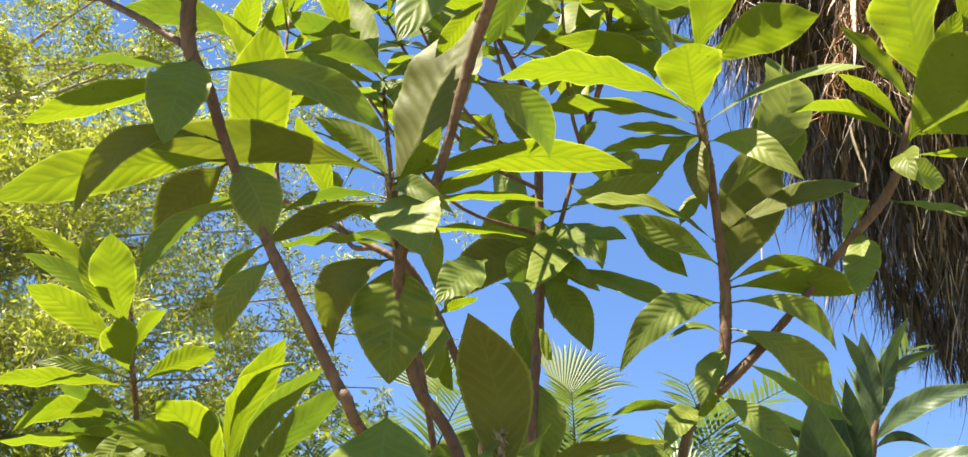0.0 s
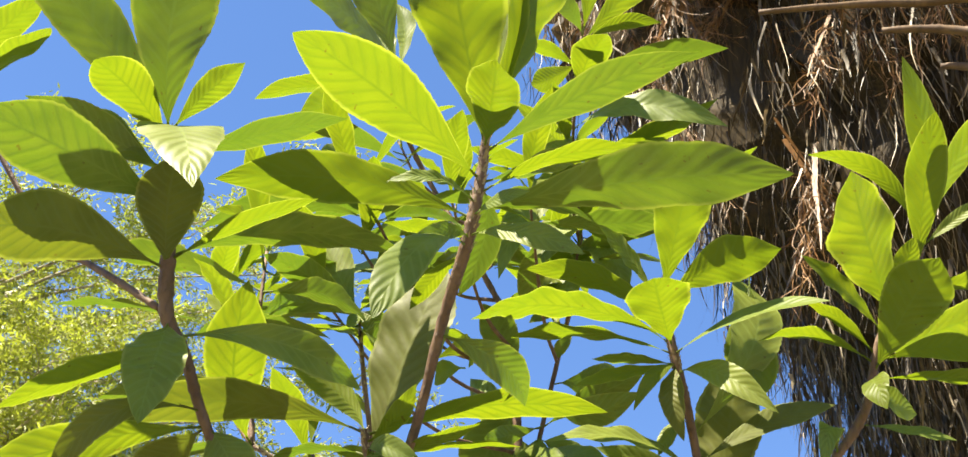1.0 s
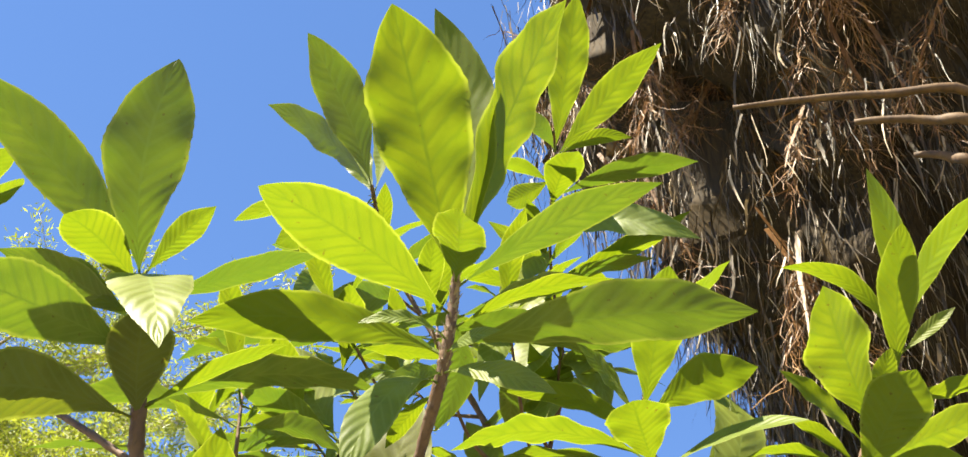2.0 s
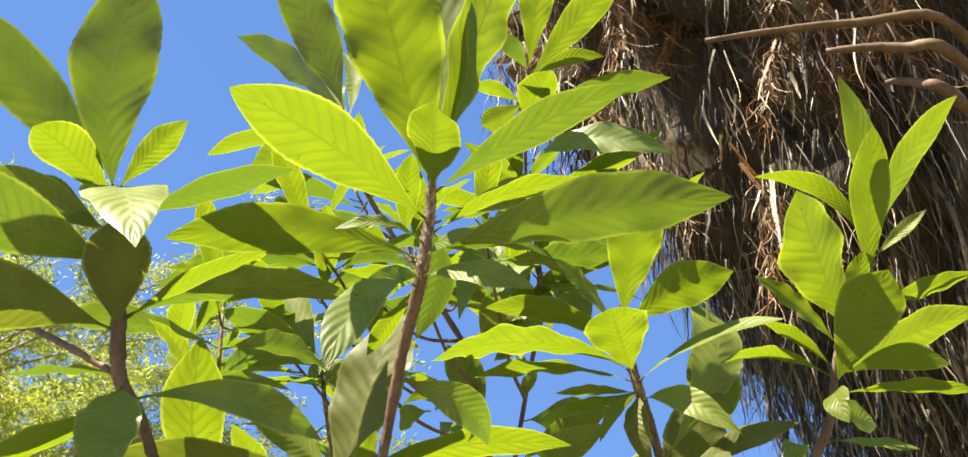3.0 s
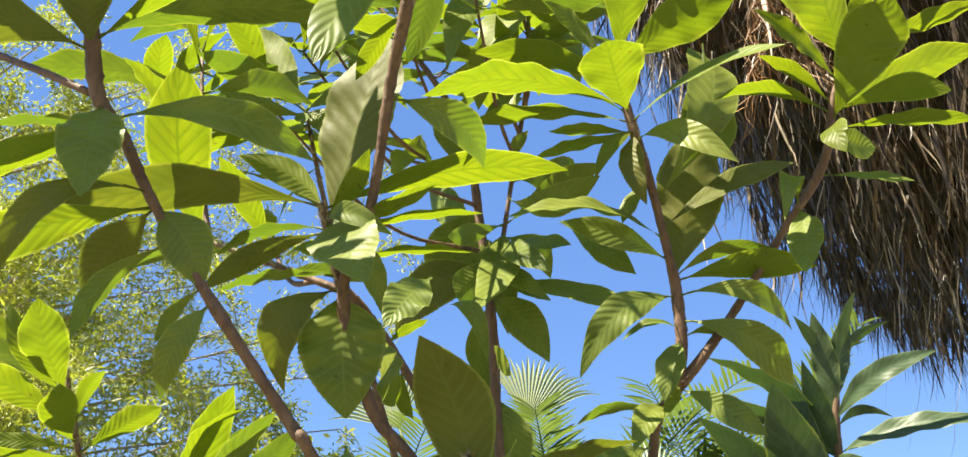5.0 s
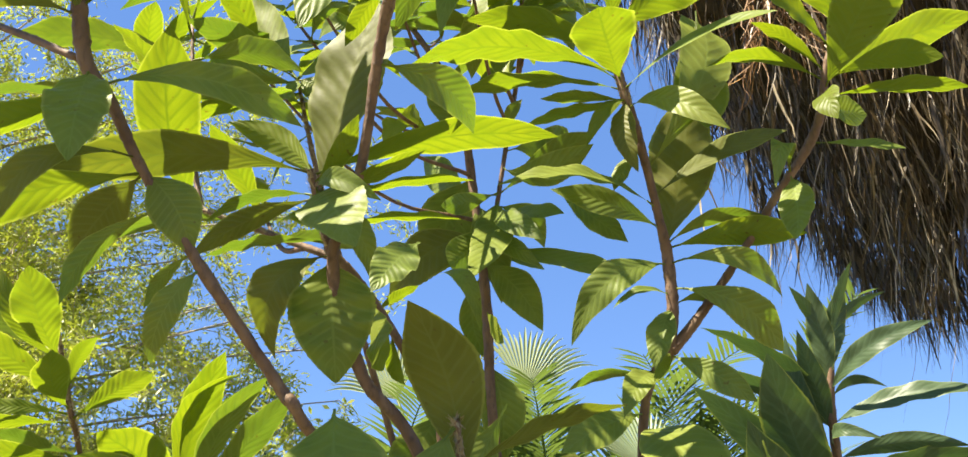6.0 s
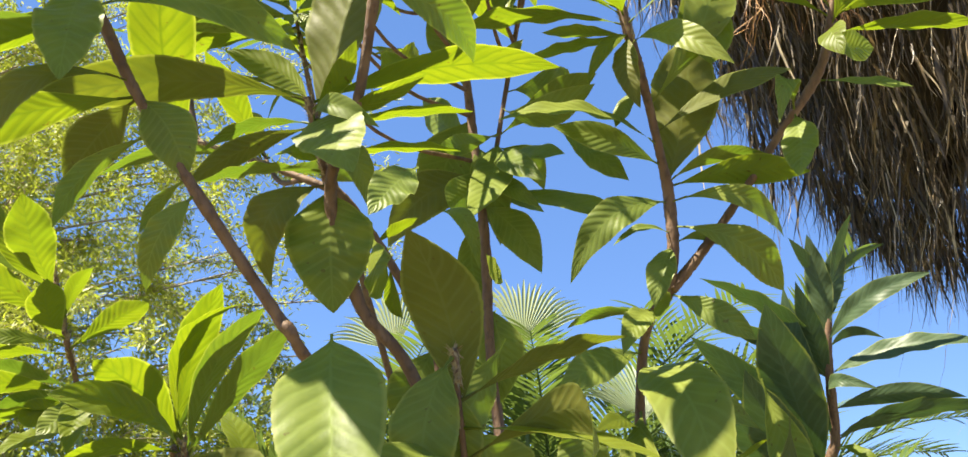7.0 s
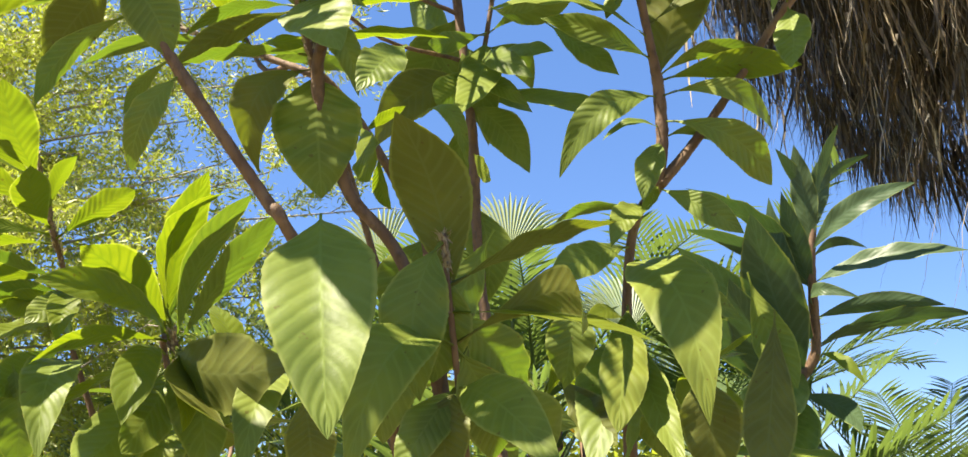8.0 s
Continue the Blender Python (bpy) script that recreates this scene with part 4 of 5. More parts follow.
for blade in (
    (YOUNG, (-0.402, 1.591, 1.818), (-0.296, 1.527, 1.834), 0.029, -26, 0.05),
    (MATURE, (-0.417, 1.617, 1.652), (-0.372, 1.387, 1.506), 0.084, 139, 0.05),
    (OLD, (-0.188, 1.494, 1.661), (-0.162, 1.311, 1.536), 0.085, 148, 0.05),
    (MATURE, (-0.347, 1.581, 1.750), (-0.365, 1.496, 1.776), 0.036, 35, 0.05),
):
    leaf(bough, *blade)
whorl(bough, (-0.285, 1.755, 1.609), 7, 0.26)
# far left shoot
bough = branch([(0.138, 1.768, -0.020, 0.0180), (-0.050, 1.850, 0.400, 0.0140), (-0.470, 1.622, 1.620, 0.0043), (-0.471, 1.528, 1.770, 0.0036), (-0.465, 1.469, 1.819, 0.0036), (-0.478, 1.460, 1.878, 0.0030), (-0.490, 1.451, 1.930, 0.0018)])
for blade in (
    (YOUNG, (-0.480, 1.458, 1.888), (-0.477, 1.328, 1.978), 0.062, 15, -0.09, 0.00, 0.04),
    (YOUNG, (-0.480, 1.458, 1.888), (-0.536, 1.368, 1.991), 0.031, 42, -0.18, 0.00, 0.08),
    (YOUNG, (-0.481, 1.462, 1.841), (-0.567, 1.316, 1.893), 0.047, 51, 0.07, 0.00, -0.03),
    (YOUNG, (-0.465, 1.467, 1.822), (-0.445, 1.357, 1.873), 0.049, 21, -0.03, 0.00, 0.09),
    (MATURE, (-0.490, 1.460, 1.877), (-0.653, 1.425, 1.975), 0.039, 42, 0.09, 0.00, -0.01),
    (YOUNG, (-0.469, 1.462, 1.841), (-0.415, 1.415, 1.905), 0.024, -12, 0.15, 0.00, 0.07),
    (YOUNG, (-0.465, 1.476, 1.811), (-0.315, 1.365, 1.838), 0.038, -27, 0.02, 0.00, 0.00),
    (YOUNG, (-0.477, 1.470, 1.816), (-0.579, 1.410, 1.813), 0.024, -78, 0.09, 0.00, 0.02),
    (YOUNG, (-0.466, 1.483, 1.806), (-0.602, 1.355, 1.771), 0.038, 30, 0.04, 0.00, -0.00),
):
    leaf(bough, *blade)
for blade in (
    (YOUNG, (-0.485, 1.550, 1.767), (-0.547, 1.350, 1.709), 0.043, 63, 0.19, 0.00, -0.04),
    (YOUNG, (-0.501, 1.582, 1.749), (-0.589, 1.387, 1.701), 0.044, 24, 0.01, 0.00, -0.00),
    (YOUNG, (-0.464, 1.537, 1.756), (-0.432, 1.437, 1.667), 0.041, 0, 0.05, 0.44, -0.01),
    (MATURE, (-0.482, 1.612, 1.659), (-0.429, 1.412, 1.519), 0.069, -6, 0.20, 0.44, 0.06),
    (MATURE, (-0.451, 1.539, 1.761), (-0.491, 1.468, 1.696), 0.040, -44, 0.05),
    (YOUNG, (-0.573, 1.532, 1.933), (-0.685, 1.456, 2.030), 0.044, 28, 0.04),
    (MATURE, (-0.499, 1.554, 1.795), (-0.570, 1.472, 1.799), 0.029, 43, 0.05),
    (MATURE, (-0.490, 1.579, 1.764), (-0.560, 1.482, 1.738), 0.032, 54, 0.06),
    (YOUNG, (-0.472, 1.585, 1.729), (-0.558, 1.492, 1.677), 0.036, -30, 0.05),
):
    leaf(bough, *blade)
for blade in (
    (MATURE, (-0.462, 1.597, 1.651), (-0.554, 1.517, 1.516), 0.065, 82, 0.05),
    (MATURE, (-0.507, 1.611, 1.690), (-0.513, 1.453, 1.603), 0.055, 107, 0.05),
    (YOUNG, (-0.509, 1.599, 1.769), (-0.526, 1.485, 1.720), 0.038, 88, 0.05),
    (MATURE, (-0.453, 1.639, 1.767), (-0.448, 1.522, 1.674), 0.047, 124, 0.05),
):
    leaf(bough, *blade)
# rear twig
bough = branch([(-0.060, 1.860, 1.750, 0.0060), (-0.162, 1.620, 2.178, 0.0045), (-0.217, 1.620, 2.414, 0.0030)])
for blade in (
    (YOUNG, (-0.214, 1.620, 2.400), (-0.464, 1.720, 2.514), 0.058, 15, 0.03, 0.00, -0.00),
    (YOUNG, (-0.210, 1.618, 2.386), (-0.417, 1.548, 2.291), 0.048, 9, 0.03, 0.00, -0.00),
    (MATURE, (-0.217, 1.620, 2.414), (-0.337, 1.420, 2.407), 0.054, 36, 0.04, 0.00, -0.02),
    (MATURE, (-0.217, 1.620, 2.414), (-0.362, 1.678, 2.649), 0.090, 87, 0.00, 0.00, -0.00),
    (MATURE, (-0.272, 1.620, 2.787), (-0.323, 1.550, 2.664), 0.060, -63, 0.03, 0.44, 0.01),
    (YOUNG, (-0.259, 1.950, 2.683), (-0.474, 1.879, 2.545), 0.053, 9, 0.17, 0.00, -0.01),
    (MATURE, (-0.202, 1.620, 2.400), (-0.315, 1.420, 2.299), 0.050, 60, 0.15, 0.00, -0.05),
    (MATURE, (-0.216, 1.620, 2.426), (-0.191, 1.640, 2.487), 0.042, 81, 0.01, 0.00, 0.12),
    (YOUNG, (-0.217, 1.620, 2.414), (-0.105, 1.420, 2.339), 0.048, 30, 0.03, 0.00, 0.00),
):
    leaf(bough, *blade)
for blade in (
    (MATURE, (-0.217, 1.620, 2.414), (-0.178, 1.640, 2.367), 0.044, 117, 0.19, 0.44, -0.20),
    (MATURE, (-0.217, 1.620, 2.414), (-0.216, 1.560, 2.340), 0.022, -15, 0.05, 0.44, -0.00),
    (YOUNG, (-0.204, 1.614, 2.359), (-0.225, 1.414, 2.272), 0.044, 6, 0.03, 0.00, -0.00),
):
    leaf(bough, *blade)

# ---- broad-leaved shrub beyond it ----
plant = thing("shrub", (2.0, 4.1, 0.0), "tall shrub with long dark green strap leaves in shade", "shrub")
# shrub stem
bough = branch([(2.000, 4.100, 0.000, 0.0500), (1.300, 4.337, 1.610, 0.0222), (1.342, 4.268, 2.046, 0.0204), (1.332, 4.168, 2.358, 0.0169), (1.372, 4.125, 2.631, 0.0085)])
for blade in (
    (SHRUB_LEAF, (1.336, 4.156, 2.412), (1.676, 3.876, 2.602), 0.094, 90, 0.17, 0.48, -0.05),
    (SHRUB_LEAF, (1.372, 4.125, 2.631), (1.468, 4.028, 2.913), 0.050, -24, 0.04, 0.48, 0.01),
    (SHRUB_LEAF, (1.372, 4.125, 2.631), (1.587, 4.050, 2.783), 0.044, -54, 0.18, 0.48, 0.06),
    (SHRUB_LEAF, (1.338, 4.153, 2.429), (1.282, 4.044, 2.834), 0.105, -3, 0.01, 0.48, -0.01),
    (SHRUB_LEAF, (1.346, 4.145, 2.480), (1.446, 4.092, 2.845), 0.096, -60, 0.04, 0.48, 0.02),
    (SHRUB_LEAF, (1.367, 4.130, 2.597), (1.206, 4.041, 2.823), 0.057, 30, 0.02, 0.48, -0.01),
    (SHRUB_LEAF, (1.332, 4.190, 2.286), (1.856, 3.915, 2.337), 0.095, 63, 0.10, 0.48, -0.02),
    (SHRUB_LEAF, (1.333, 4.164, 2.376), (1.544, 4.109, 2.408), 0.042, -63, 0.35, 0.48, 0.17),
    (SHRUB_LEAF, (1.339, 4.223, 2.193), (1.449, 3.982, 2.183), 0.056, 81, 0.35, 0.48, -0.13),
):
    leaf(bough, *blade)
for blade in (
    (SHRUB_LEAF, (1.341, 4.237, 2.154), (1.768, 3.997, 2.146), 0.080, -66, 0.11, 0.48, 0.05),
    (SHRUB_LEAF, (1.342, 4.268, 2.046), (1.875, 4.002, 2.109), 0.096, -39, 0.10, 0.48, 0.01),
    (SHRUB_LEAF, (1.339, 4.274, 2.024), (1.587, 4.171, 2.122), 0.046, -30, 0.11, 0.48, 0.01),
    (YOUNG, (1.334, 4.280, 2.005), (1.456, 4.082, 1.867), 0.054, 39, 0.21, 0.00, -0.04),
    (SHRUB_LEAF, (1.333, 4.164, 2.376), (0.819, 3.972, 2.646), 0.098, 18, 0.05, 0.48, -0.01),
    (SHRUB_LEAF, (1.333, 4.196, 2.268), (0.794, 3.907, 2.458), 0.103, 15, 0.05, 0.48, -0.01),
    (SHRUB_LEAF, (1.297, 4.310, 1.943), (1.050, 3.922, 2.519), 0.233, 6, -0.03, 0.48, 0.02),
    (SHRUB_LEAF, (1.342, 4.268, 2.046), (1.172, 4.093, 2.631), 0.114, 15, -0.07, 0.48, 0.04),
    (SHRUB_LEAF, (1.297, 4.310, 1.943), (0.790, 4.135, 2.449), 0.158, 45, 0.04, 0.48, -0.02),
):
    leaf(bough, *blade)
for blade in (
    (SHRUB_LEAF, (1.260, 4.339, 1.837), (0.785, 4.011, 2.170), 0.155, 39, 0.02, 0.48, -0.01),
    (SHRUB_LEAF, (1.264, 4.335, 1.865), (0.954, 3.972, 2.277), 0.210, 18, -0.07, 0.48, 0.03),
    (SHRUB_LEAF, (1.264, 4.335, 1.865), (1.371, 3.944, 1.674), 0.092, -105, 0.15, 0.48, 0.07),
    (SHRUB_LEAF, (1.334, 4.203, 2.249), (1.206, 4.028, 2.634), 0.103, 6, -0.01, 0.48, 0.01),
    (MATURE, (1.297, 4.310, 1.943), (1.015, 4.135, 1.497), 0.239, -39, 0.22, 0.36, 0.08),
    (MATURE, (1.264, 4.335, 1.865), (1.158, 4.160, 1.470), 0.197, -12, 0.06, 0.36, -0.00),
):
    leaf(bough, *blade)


# ---- palms ----
def frond(parent, base, way, length, arch, leaflet, rng, count=46, blade=0.011):
    """A feather frond: a bowed rib with narrow leaflets on both sides."""
    p, d = Vector(base), Vector(way).normalized()
    rows, steps = [], 24
    for i in range(steps + 1):
        rows.append((*p, 0.011 * (1 - i / steps) + 0.002))
        d = (d + Vector((0, 0, -arch / steps))).normalized()
        p = p + d * (length / steps)
    verts, faces = tube(rows, 5, 0.02, rng)
    rib = part("frond", verts, faces, PALM_LEAFLET, parent)
    verts, faces = [], []
    for i in range(count):
        u = 0.22 + 0.78 * i / count
        k = u * steps
        a, b = Vector(rows[int(k)][:3]), Vector(rows[min(int(k) + 1, steps)][:3])
        root, along = a.lerp(b, k % 1), (Vector(rows[min(int(k) + 1, steps)][:3]) - Vector(rows[max(int(k) - 1, 0)][:3])).normalized()
        flat = along.cross(Vector((0, 0, 1))).normalized()
        lift = flat.cross(along)
        for sgn in (-1, 1):
            out = (flat * sgn * 0.85 + along * 0.75 + lift * rng.uniform(0.15, 0.5)).normalized()
            ln = leaflet * (0.55 + 0.45 * math.sin(math.pi * min(1, u * 1.05))) * rng.uniform(0.85, 1.1)
            q, dd = root.copy(), out
            wide = along.cross(out).normalized().cross(out)
            k0 = len(verts)
            for s in range(5):
                w = blade * math.sin(math.pi * (0.12 + 0.86 * s / 4))
                verts += [tuple(q - wide * w), tuple(q + wide * w)]
                dd = (dd + Vector((0, 0, -0.10))).normalized()
                q = q + dd * ln / 4
            for s in range(4):
                j = k0 + 2 * s
                faces.append((j, j + 1, j + 3, j + 2))
    part("leaflet", verts, faces, PALM_LEAFLET, rib)["kind"] = "stuff"


# ---- old palm with its skirt of dead fronds ----
PALM = Vector((3.6, 6.3, 0.0))
SKIRT = ((3.4, 0.8), (3.8, 1.2), (4.25, 1.75), (4.9, 2.2), (5.5, 2.5), (6.4, 2.8), (8.4, 4.0), (9.5, 4.2))


def skirt_radius(z):
    return float(np.interp(z, [a for a, _ in SKIRT], [r for _, r in SKIRT]))


def skirt_relief(th, z):
    """Clumps of fronds that stand out from the skirt over hollows."""
    a = noise.noise(Vector((math.cos(th) * 4.5, math.sin(th) * 4.5, z * 0.9)))
    b = noise.noise(Vector((math.cos(th) * 11, math.sin(th) * 11, z * 2.0 + 7)))
    layer = (z / 0.75 + 1.6 * a + 0.5 * b) % 1.0
    return 0.78 + 0.19 * a + 0.10 * b + 0.19 * (1 - layer)


def strand(verts, faces, start, way, length, width, rng, steps=5, sag=0.0, curl=0.0, hang=0.0):
    """A flat dry strip that starts along way and bends towards the ground."""
    p, d = Vector(start), Vector(way).normalized()
    side = d.cross(Vector((rng.uniform(-1, 1), rng.uniform(-1, 1), 0.3))).normalized()
    k0 = len(verts)
    for i in range(steps + 1):
        u = i / steps
        w = width * (1 - 0.85 * u ** 2) * 0.5
        verts.append(tuple(p - side * w))
        verts.append(tuple(p + side * w))
        d = (d + Vector((rng.uniform(-curl, curl), rng.uniform(-curl, curl), rng.uniform(-curl, curl) - hang))).normalized()
        p = p + d * (length / steps)
    for i in range(steps):
        a = k0 + 2 * i
        faces.append((a, a + 1, a + 3, a + 2))


def old_palm():
    rng = random.Random(5)
    palm = thing("palm_tree", PALM, "tall old palm with a thick brown skirt of dead hanging fronds", "palm tree")
    rows = [(0.08 * math.sin(z), 0.05 * math.cos(z * 1.3), z, 0.42 - 0.012 * z) for z in np.linspace(0, 10.1, 40)]
    part("trunk", *tube(rows, 20, 0.05, rng), GREY_BARK, palm)
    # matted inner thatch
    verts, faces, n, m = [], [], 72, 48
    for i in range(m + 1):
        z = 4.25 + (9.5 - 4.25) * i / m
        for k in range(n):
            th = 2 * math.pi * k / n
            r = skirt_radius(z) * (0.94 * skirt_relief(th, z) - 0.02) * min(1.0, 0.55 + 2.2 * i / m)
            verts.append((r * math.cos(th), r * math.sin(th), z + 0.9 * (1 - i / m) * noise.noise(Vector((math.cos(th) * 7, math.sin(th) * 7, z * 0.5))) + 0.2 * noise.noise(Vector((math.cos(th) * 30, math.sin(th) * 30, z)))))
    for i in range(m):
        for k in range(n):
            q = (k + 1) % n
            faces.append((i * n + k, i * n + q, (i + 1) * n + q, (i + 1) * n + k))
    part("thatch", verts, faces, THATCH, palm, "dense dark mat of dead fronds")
    # hanging dry blades
    verts, faces = [], []
    for _ in range(32000):
        th = rng.uniform(0, 2 * math.pi)
        z = 3.7 + 5.6 * rng.random() ** 1.15
        r = skirt_radius(z) * skirt_relief(th, z) * rng.uniform(0.89, 1.04)
        start = (r * math.cos(th), r * math.sin(th), z)
        out = rng.uniform(-0.25, 0.18)
        way = (math.cos(th) * out + rng.uniform(-0.2, 0.2), math.sin(th) * out + rng.uniform(-0.2, 0.2), -1)
        strand(verts, faces, start, way, rng.uniform(0.15, 0.6), rng.uniform(0.003, 0.010) if rng.random() < 0.84 else rng.uniform(0.014, 0.028), rng, 5, curl=0.24, hang=0.12)
    tagged(part("dead_frond", verts, faces, DRY_FROND, palm, "split dry brown hanging blades"), kind="stuff")
    # curling flower stalks, tangled in bundles
    for n in range(41):
        th = math.radians(rng.uniform(218, 244) if n < 24 else rng.uniform(184, 203) if n < 38 else rng.uniform(205, 216))
        z = rng.uniform(5.9, 8.6) if n < 38 else rng.uniform(5.2, 6.0)
        r = skirt_radius(z) * skirt_relief(th, z) * rng.uniform(0.98, 1.06)
        root = Vector((r * math.cos(th), r * math.sin(th), z))
        verts, faces = [], []
        lean = Vector((rng.uniform(-0.5, 0.5), rng.uniform(-0.3, 0.3), -1)).normalized()
        for _ in range(90):
            start = root + lean * rng.uniform(0, 0.95) + Vector((rng.uniform(-0.05, 0.05), rng.uniform(-0.05, 0.05), rng.uniform(-0.05, 0.05)))
            way = lean + Vector((rng.uniform(-0.7, 0.7), rng.uniform(-0.7, 0.7), rng.uniform(-0.5, 0.3)))
            strand(verts, faces, start, way, rng.uniform(0.12, 0.45), rng.uniform(0.0035, 0.008), rng, 7, curl=0.42, hang=0.05)
        strand(verts, faces, root - lean * 0.3, lean, 1.0, 0.035, rng, 8, curl=0.06)
        tagged(part("dead_flower_stalk", verts, faces, DRY_STALK, palm), kind="stuff")
    # bare leaf stalks that stick out
    for a, b, r in (((1.09, 3.79, 5.36), (2.21, 3.61, 5.25), 0.022), ((1.64, 3.68, 5.13), (2.13, 3.51, 4.93), 0.026), ((1.89, 3.71, 4.93), (2.10, 3.59, 4.75), 0.024)):
        a, b = Vector(a) - PALM, Vector(b) - PALM
        root = Vector((-0.3, -1.5, b.z + 0.1))
        rows = glide([(*a.lerp(b, u), r * (0.6 + 0.55 * u)) for u in (0, 0.33, 0.66, 1)] + [(*b.lerp(root, 0.45), r * 1.3), (*root, r * 1.6)], 5)
        for i, row in enumerate(rows):
            row[2] += 0.03 * math.sin(i * 0.22)
        part("leaf_stalk", *tube(rows, 8, 0.06, rng), STALK_BARK, palm, "bare brown leaf stalk")
    # living fronds at the top, which shade the skirt
    for n in range(64):
        th, rise = 2 * math.pi * n / 64 * 9, rng.uniform(0.35, 1.5)
        frond(palm, (0.2 * math.cos(th), 0.2 * math.sin(th), 10.0), (math.cos(th), math.sin(th), rise), rng.uniform(4.6, 5.8) * (0.72 if math.cos(th) < -0.25 and math.sin(th) > -0.7 else 1.0), rng.uniform(0.3, 0.6), 0.85, rng, 60, 0.04)
    # aerial strings below the skirt
    for _ in range(26):
        th = rng.uniform(math.radians(200), math.radians(270))
        r = rng.uniform(1.0, 1.8)
        verts, faces = [], []
        strand(verts, faces, (r * math.cos(th), r * math.sin(th), rng.uniform(3.2, 3.5)), (0, 0, -1), rng.uniform(0.5, 1.3), 0.004, rng, 12, curl=0.26, hang=0.05)
        part("dry_string", verts, faces, DRY_FROND, palm)


old_palm()


# ---- small-leaved tree ----
def small_leaved_tree():
    rng = random.Random(21)
    base = Vector((-5.9, 7.8, 0.0))
    tree = thing("small_leaved_tree", base, "airy tree with pale limbs and many small olive-green leaves", "tree")
    trunk = glide([(0, 0, 0, 0.16), (0.1, 0, 1.2, 0.13), (0.0, -0.1, 2.4, 0.11), (0.2, -0.2, 3.6, 0.08), (0.1, -0.2, 4.8, 0.05), (0.3, -0.3, 5.9, 0.02)], 6)
    part("trunk", *tube(trunk, 12, 0.06, rng), GREY_BARK, tree)
    lv, lf = [], []
    centre, radii = Vector((2.25, -0.5, 3.3)), Vector((3.05, 1.9, 3.35))
    for n in range(112):
        th, z = rng.uniform(0, 2 * math.pi), rng.uniform(-0.75, 0.95)
        out = Vector((math.cos(th) * math.sqrt(1 - z * z), math.sin(th) * math.sqrt(1 - z * z), z))
        reach = rng.uniform(0.55, 1.04)
        end = centre + Vector((out.x * radii.x, out.y * radii.y, out.z * radii.z)) * reach
        k = min(len(trunk) - 1, max(6, int((end.z - 0.9) / 5.9 * len(trunk))))
        start = Vector(trunk[k][:3])
        mid = start.lerp(end, 0.5) + Vector((rng.uniform(-0.3, 0.3), rng.uniform(-0.3, 0.3), rng.uniform(0, 0.35)))
        limb = glide([(*start, 0.026), (*mid, 0.013), (*end, 0.005)], 6)
        part("limb", *tube(limb, 6, 0.06, rng), GREY_BARK, tree)
        tv, tf = [], []
        for _ in range(14):
            i = rng.randint(4, len(limb) - 1)
            p = Vector(limb[i][:3])
            d = (out * 0.6 + Vector((rng.gauss(0, 0.7), rng.gauss(0, 0.7), rng.gauss(0.1, 0.6)))).normalized()
            twig = [(*p, 0.005)]
            q = p.copy()
            size = rng.uniform(0.45, 0.95)
            for _ in range(6):
                d = (d + Vector((rng.gauss(0, 0.18), rng.gauss(0, 0.18), rng.gauss(-0.07, 0.15)))).normalized()
                q = q + d * size / 6
                twig.append((*q, 0.0025))
            v, f = tube(twig, 4, 0.0, rng)
            tf += [tuple(a + len(tv) for a in face) for face in f]
            tv += v
            for _ in range(178):
                s = rng.uniform(0.15, 1.0) * (len(twig) - 1)
                a, b = Vector(twig[int(s)][:3]), Vector(twig[min(int(s) + 1, len(twig) - 1)][:3])
                root = a.lerp(b, s % 1) + Vector((rng.gauss(0, 0.05), rng.gauss(0, 0.05), rng.gauss(0, 0.05)))
                way = (d * 0.5 + Vector((rng.gauss(0, 0.7), rng.gauss(0, 0.7), rng.gauss(-0.15, 0.6)))).normalized()
                ln, wd = rng.uniform(0.045, 0.085), rng.uniform(0.0055, 0.009)
                across = way.cross(Vector((rng.gauss(0, 1), rng.gauss(0, 1), rng.gauss(0, 1)))).normalized() * wd
                m = root + way * ln * 0.5
                k0 = len(lv)
                lv += [tuple(root), tuple(m + across), tuple(root + way * ln), tuple(m - across)]
                lf.append((k0, k0 + 1, k0 + 2, k0 + 3))
        part("twig", tv, tf, GREY_BARK, tree)["kind"] = "stuff"
    tagged(part("crown", lv, lf, SMALL_LEAF, tree, "small glossy olive-green leaves", smooth=False), kind="stuff")


small_leaved_tree()


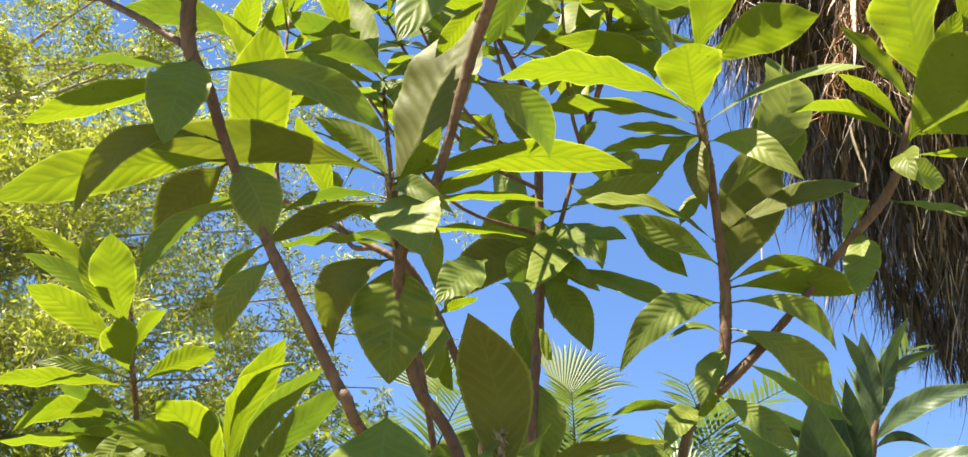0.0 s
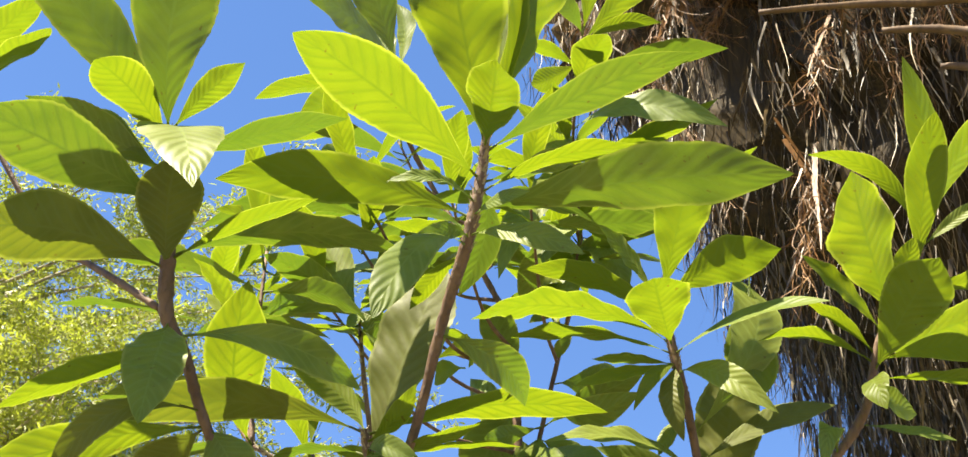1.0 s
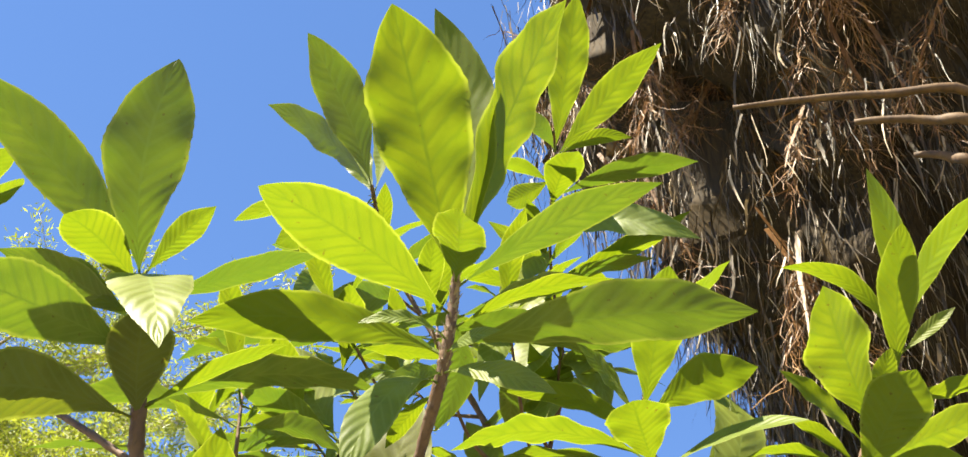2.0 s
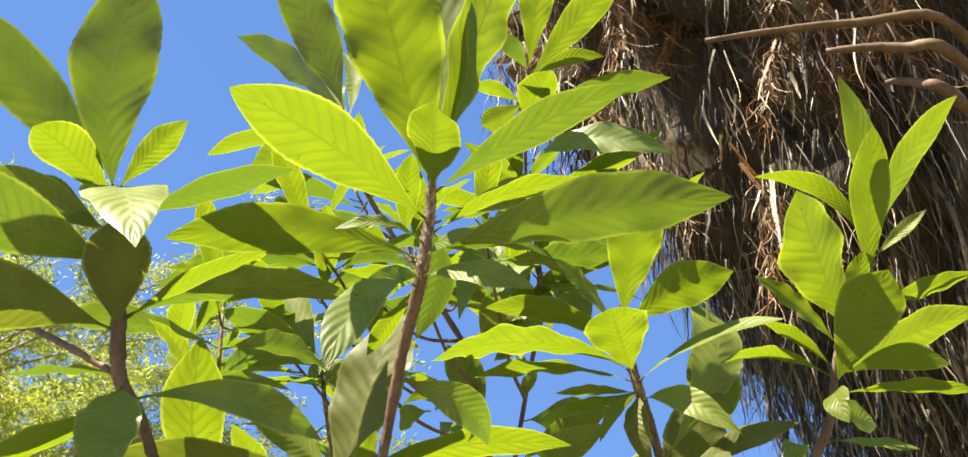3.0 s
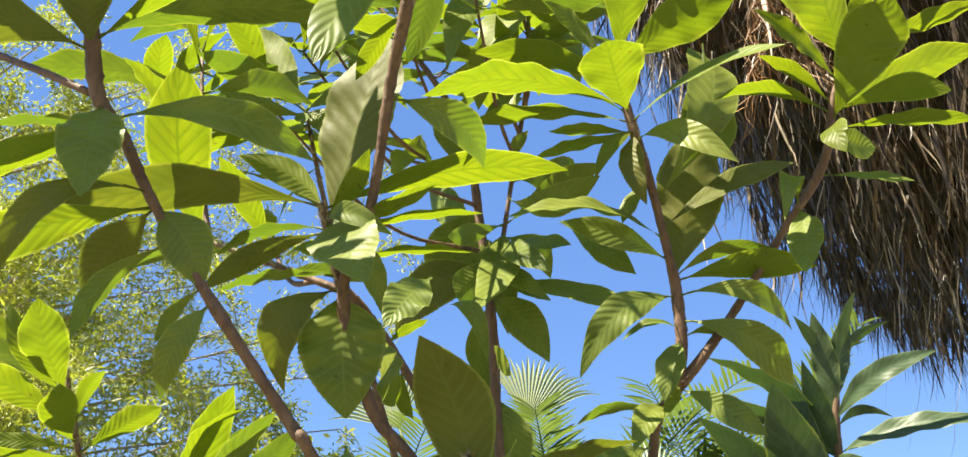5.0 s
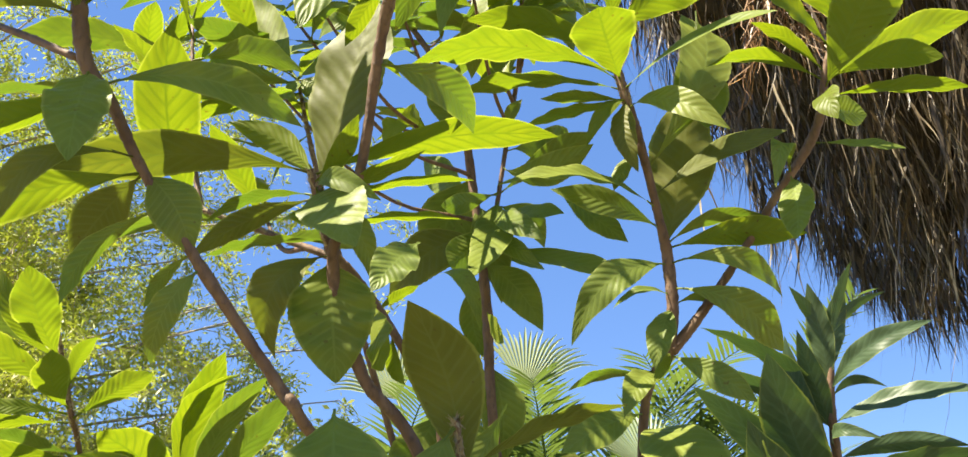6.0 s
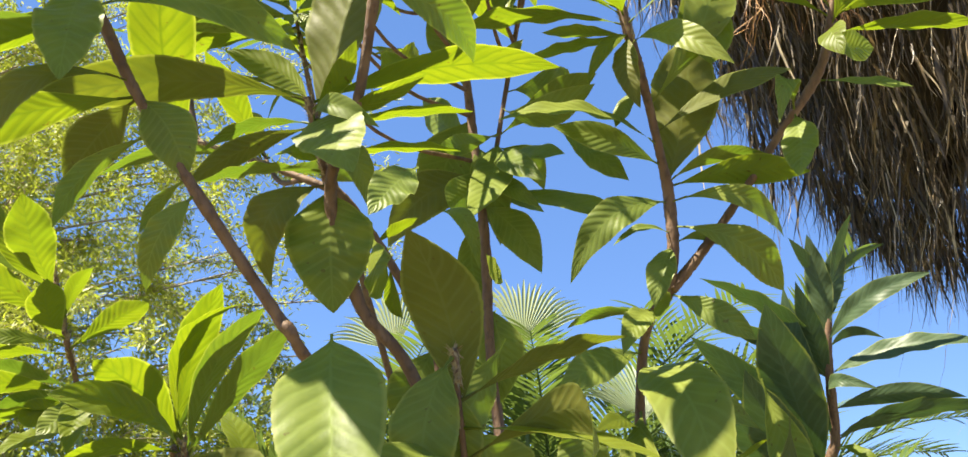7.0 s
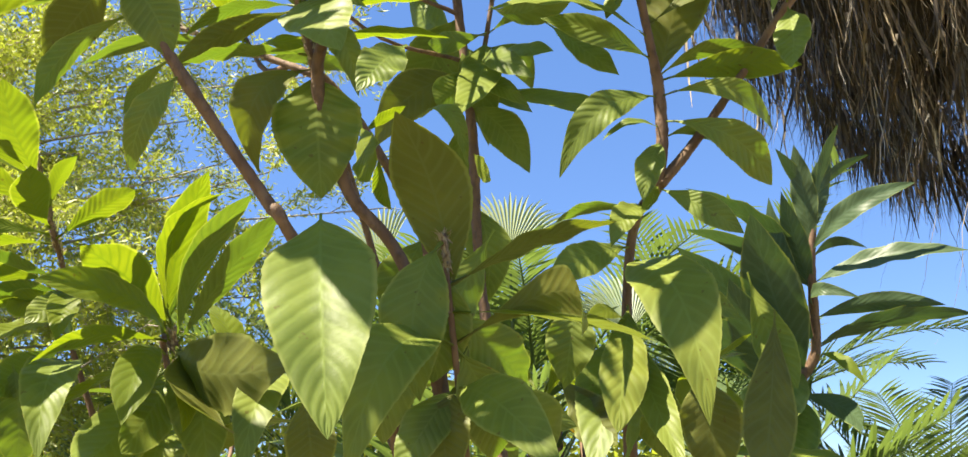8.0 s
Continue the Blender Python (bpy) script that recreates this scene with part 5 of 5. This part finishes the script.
def hedge():
    """A belt of bushes that closes the view low down."""
    rng = random.Random(44)
    bush = thing("hedge", (-2.0, 9.5, 0.0), "belt of dense green bushes behind the palms", "hedge")
    lv, lf = [], []
    for _ in range(640):
        x = rng.uniform(-8.5, 4.2)
        top = 3.3 - 0.28 * max(0.0, x - 0.3) + 0.35 * noise.noise(Vector((x * 0.7, 0, 9)))
        c = Vector((x + rng.gauss(0, 0.1), rng.uniform(-0.6, 0.6), rng.uniform(0.2, max(0.5, top))))
        for _ in range(70):
            p = c + Vector((rng.gauss(0, 0.2), rng.gauss(0, 0.2), rng.gauss(0, 0.18)))
            way = Vector((rng.gauss(0, 1), rng.gauss(-0.4, 1), rng.gauss(0.3, 0.7))).normalized()
            across = way.cross(Vector((rng.gauss(0, 1), rng.gauss(0, 1), rng.gauss(0, 1)))).normalized() * rng.uniform(0.018, 0.03)
            ln = rng.uniform(0.08, 0.15)
            k0 = len(lv)
            lv += [tuple(p), tuple(p + way * ln * 0.5 + across), tuple(p + way * ln), tuple(p + way * ln * 0.5 - across)]
            lf.append((k0, k0 + 1, k0 + 2, k0 + 3))
    tagged(part("foliage", lv, lf, SMALL_LEAF, bush, smooth=False), kind="stuff")
    for _ in range(14):
        x = rng.uniform(-8, 4)
        rows = [(x + 0.1 * z, 0.0, z, 0.03 - 0.01 * z) for z in np.linspace(0, 1.6, 6)]
        part("stem", *tube(rows, 6, 0.05, rng), GREY_BARK, bush)


hedge()


# ---- feather palms and a fan palm ----
def feather_palm(place, height, count, length, seed, label):
    rng = random.Random(seed)
    palm = thing("feather_palm", place, label, "palm tree", "feather palms")
    for n in range(3):
        x, y = rng.uniform(-0.15, 0.15), rng.uniform(-0.15, 0.15)
        rows = [(x * (1 + z), y * (1 + z), z * height, 0.035) for z in np.linspace(0, 1, 8)]
        part("cane", *tube(rows, 8, 0.05, rng), BARK, palm)
    for n in range(count):
        th = 2 * math.pi * n / count + rng.uniform(-0.3, 0.3)
        steep = rng.uniform(0.9, 3.2)
        frond(palm, (0.1 * math.cos(th), 0.1 * math.sin(th), height * rng.uniform(0.8, 1.0)), (math.cos(th), math.sin(th), steep),
              length * rng.uniform(0.8, 1.1), rng.uniform(0.8, 1.5), 0.36, rng)


feather_palm((0.25, 6.3, 0.0), 1.9, 14, 1.75, 2, "clump of feather palm with arching green fronds")
feather_palm((1.3, 6.5, 0.0), 1.8, 14, 1.75, 4, "clump of feather palm with arching green fronds")
feather_palm((2.7, 6.6, 0.0), 0.95, 13, 1.7, 6, "low clump of feather palm with arching fronds")
feather_palm((-0.9, 6.4, 0.0), 1.75, 14, 1.7, 8, "clump of feather palm with arching green fronds")
feather_palm((-2.6, 5.6, 0.0), 0.9, 13, 1.6, 9, "low clump of feather palm with arching fronds")
feather_palm((0.75, 4.6, 0.0), 0.75, 14, 1.5, 10, "low clump of feather palm with arching fronds")
feather_palm((-0.6, 4.8, 0.0), 0.8, 14, 1.5, 12, "low clump of feather palm with arching fronds")


def fan_palm(place, fans):
    """A palm with round pleated fans; each fan: its hub, radius, first and last angle of its rays, and the way it faces."""
    rng = random.Random(31)
    palm = thing("fan_palm", place, "fan palm with pleated pale green fans on thin stalks", "palm tree")
    for hub, radius, low, high, facing in fans:
        hub = Vector(hub) - Vector(place)
        rows = glide([(0, 0, 0, 0.02), (hub.x * 0.3, hub.y * 0.3, hub.z * 0.5, 0.014), (*hub, 0.008)], 8)
        stalk = part("stalk", *tube(rows, 8, 0.03, rng), PALM_LEAFLET, palm)
        n = Vector(facing).normalized()
        up = (Vector((0, 0, 1)) - n * n.z).normalized()
        side = up.cross(n)
        count, verts, faces = int((high - low) / 4.2), [], []
        for i in range(count):
            a = radians(low + (high - low) * i / (count - 1))
            d = up * math.cos(a) + side * math.sin(a)
            wide = side * math.cos(a) - up * math.sin(a)
            reach = radius * rng.uniform(0.94, 1.04)
            hang = rng.uniform(0.35, 0.8)
            k0 = len(verts)
            for s in range(9):
                u = s / 8
                w = radius * 0.030 * (u if u < 0.68 else (1 - u) / 0.32 * 0.68) + 0.0012
                drop = Vector((0, 0, -1)) * (hang * radius * max(0, u - 0.6) ** 1.7)
                c = hub + d * reach * u + drop
                verts += [tuple(c - wide * w + n * w * 0.9), tuple(c), tuple(c + wide * w + n * w * 0.9)]
            for s in range(8):
                j = k0 + 3 * s
                faces += [(j, j + 1, j + 4, j + 3), (j + 1, j + 2, j + 5, j + 4)]
        part("fan", verts, faces, FAN_LEAF, stalk, smooth=False)["kind"] = "stuff"


fan_palm((0.1, 5.6, 0.0), (
    ((0.10, 5.45, 2.78), 0.46, -28, 62, (0.1, -0.95, 0.3)),
    ((-0.62, 5.60, 2.80), 0.46, -72, 20, (-0.1, -0.95, 0.3)),
    ((0.70, 5.20, 2.30), 0.40, -60, 40, (0.2, -0.9, 0.4)),
))
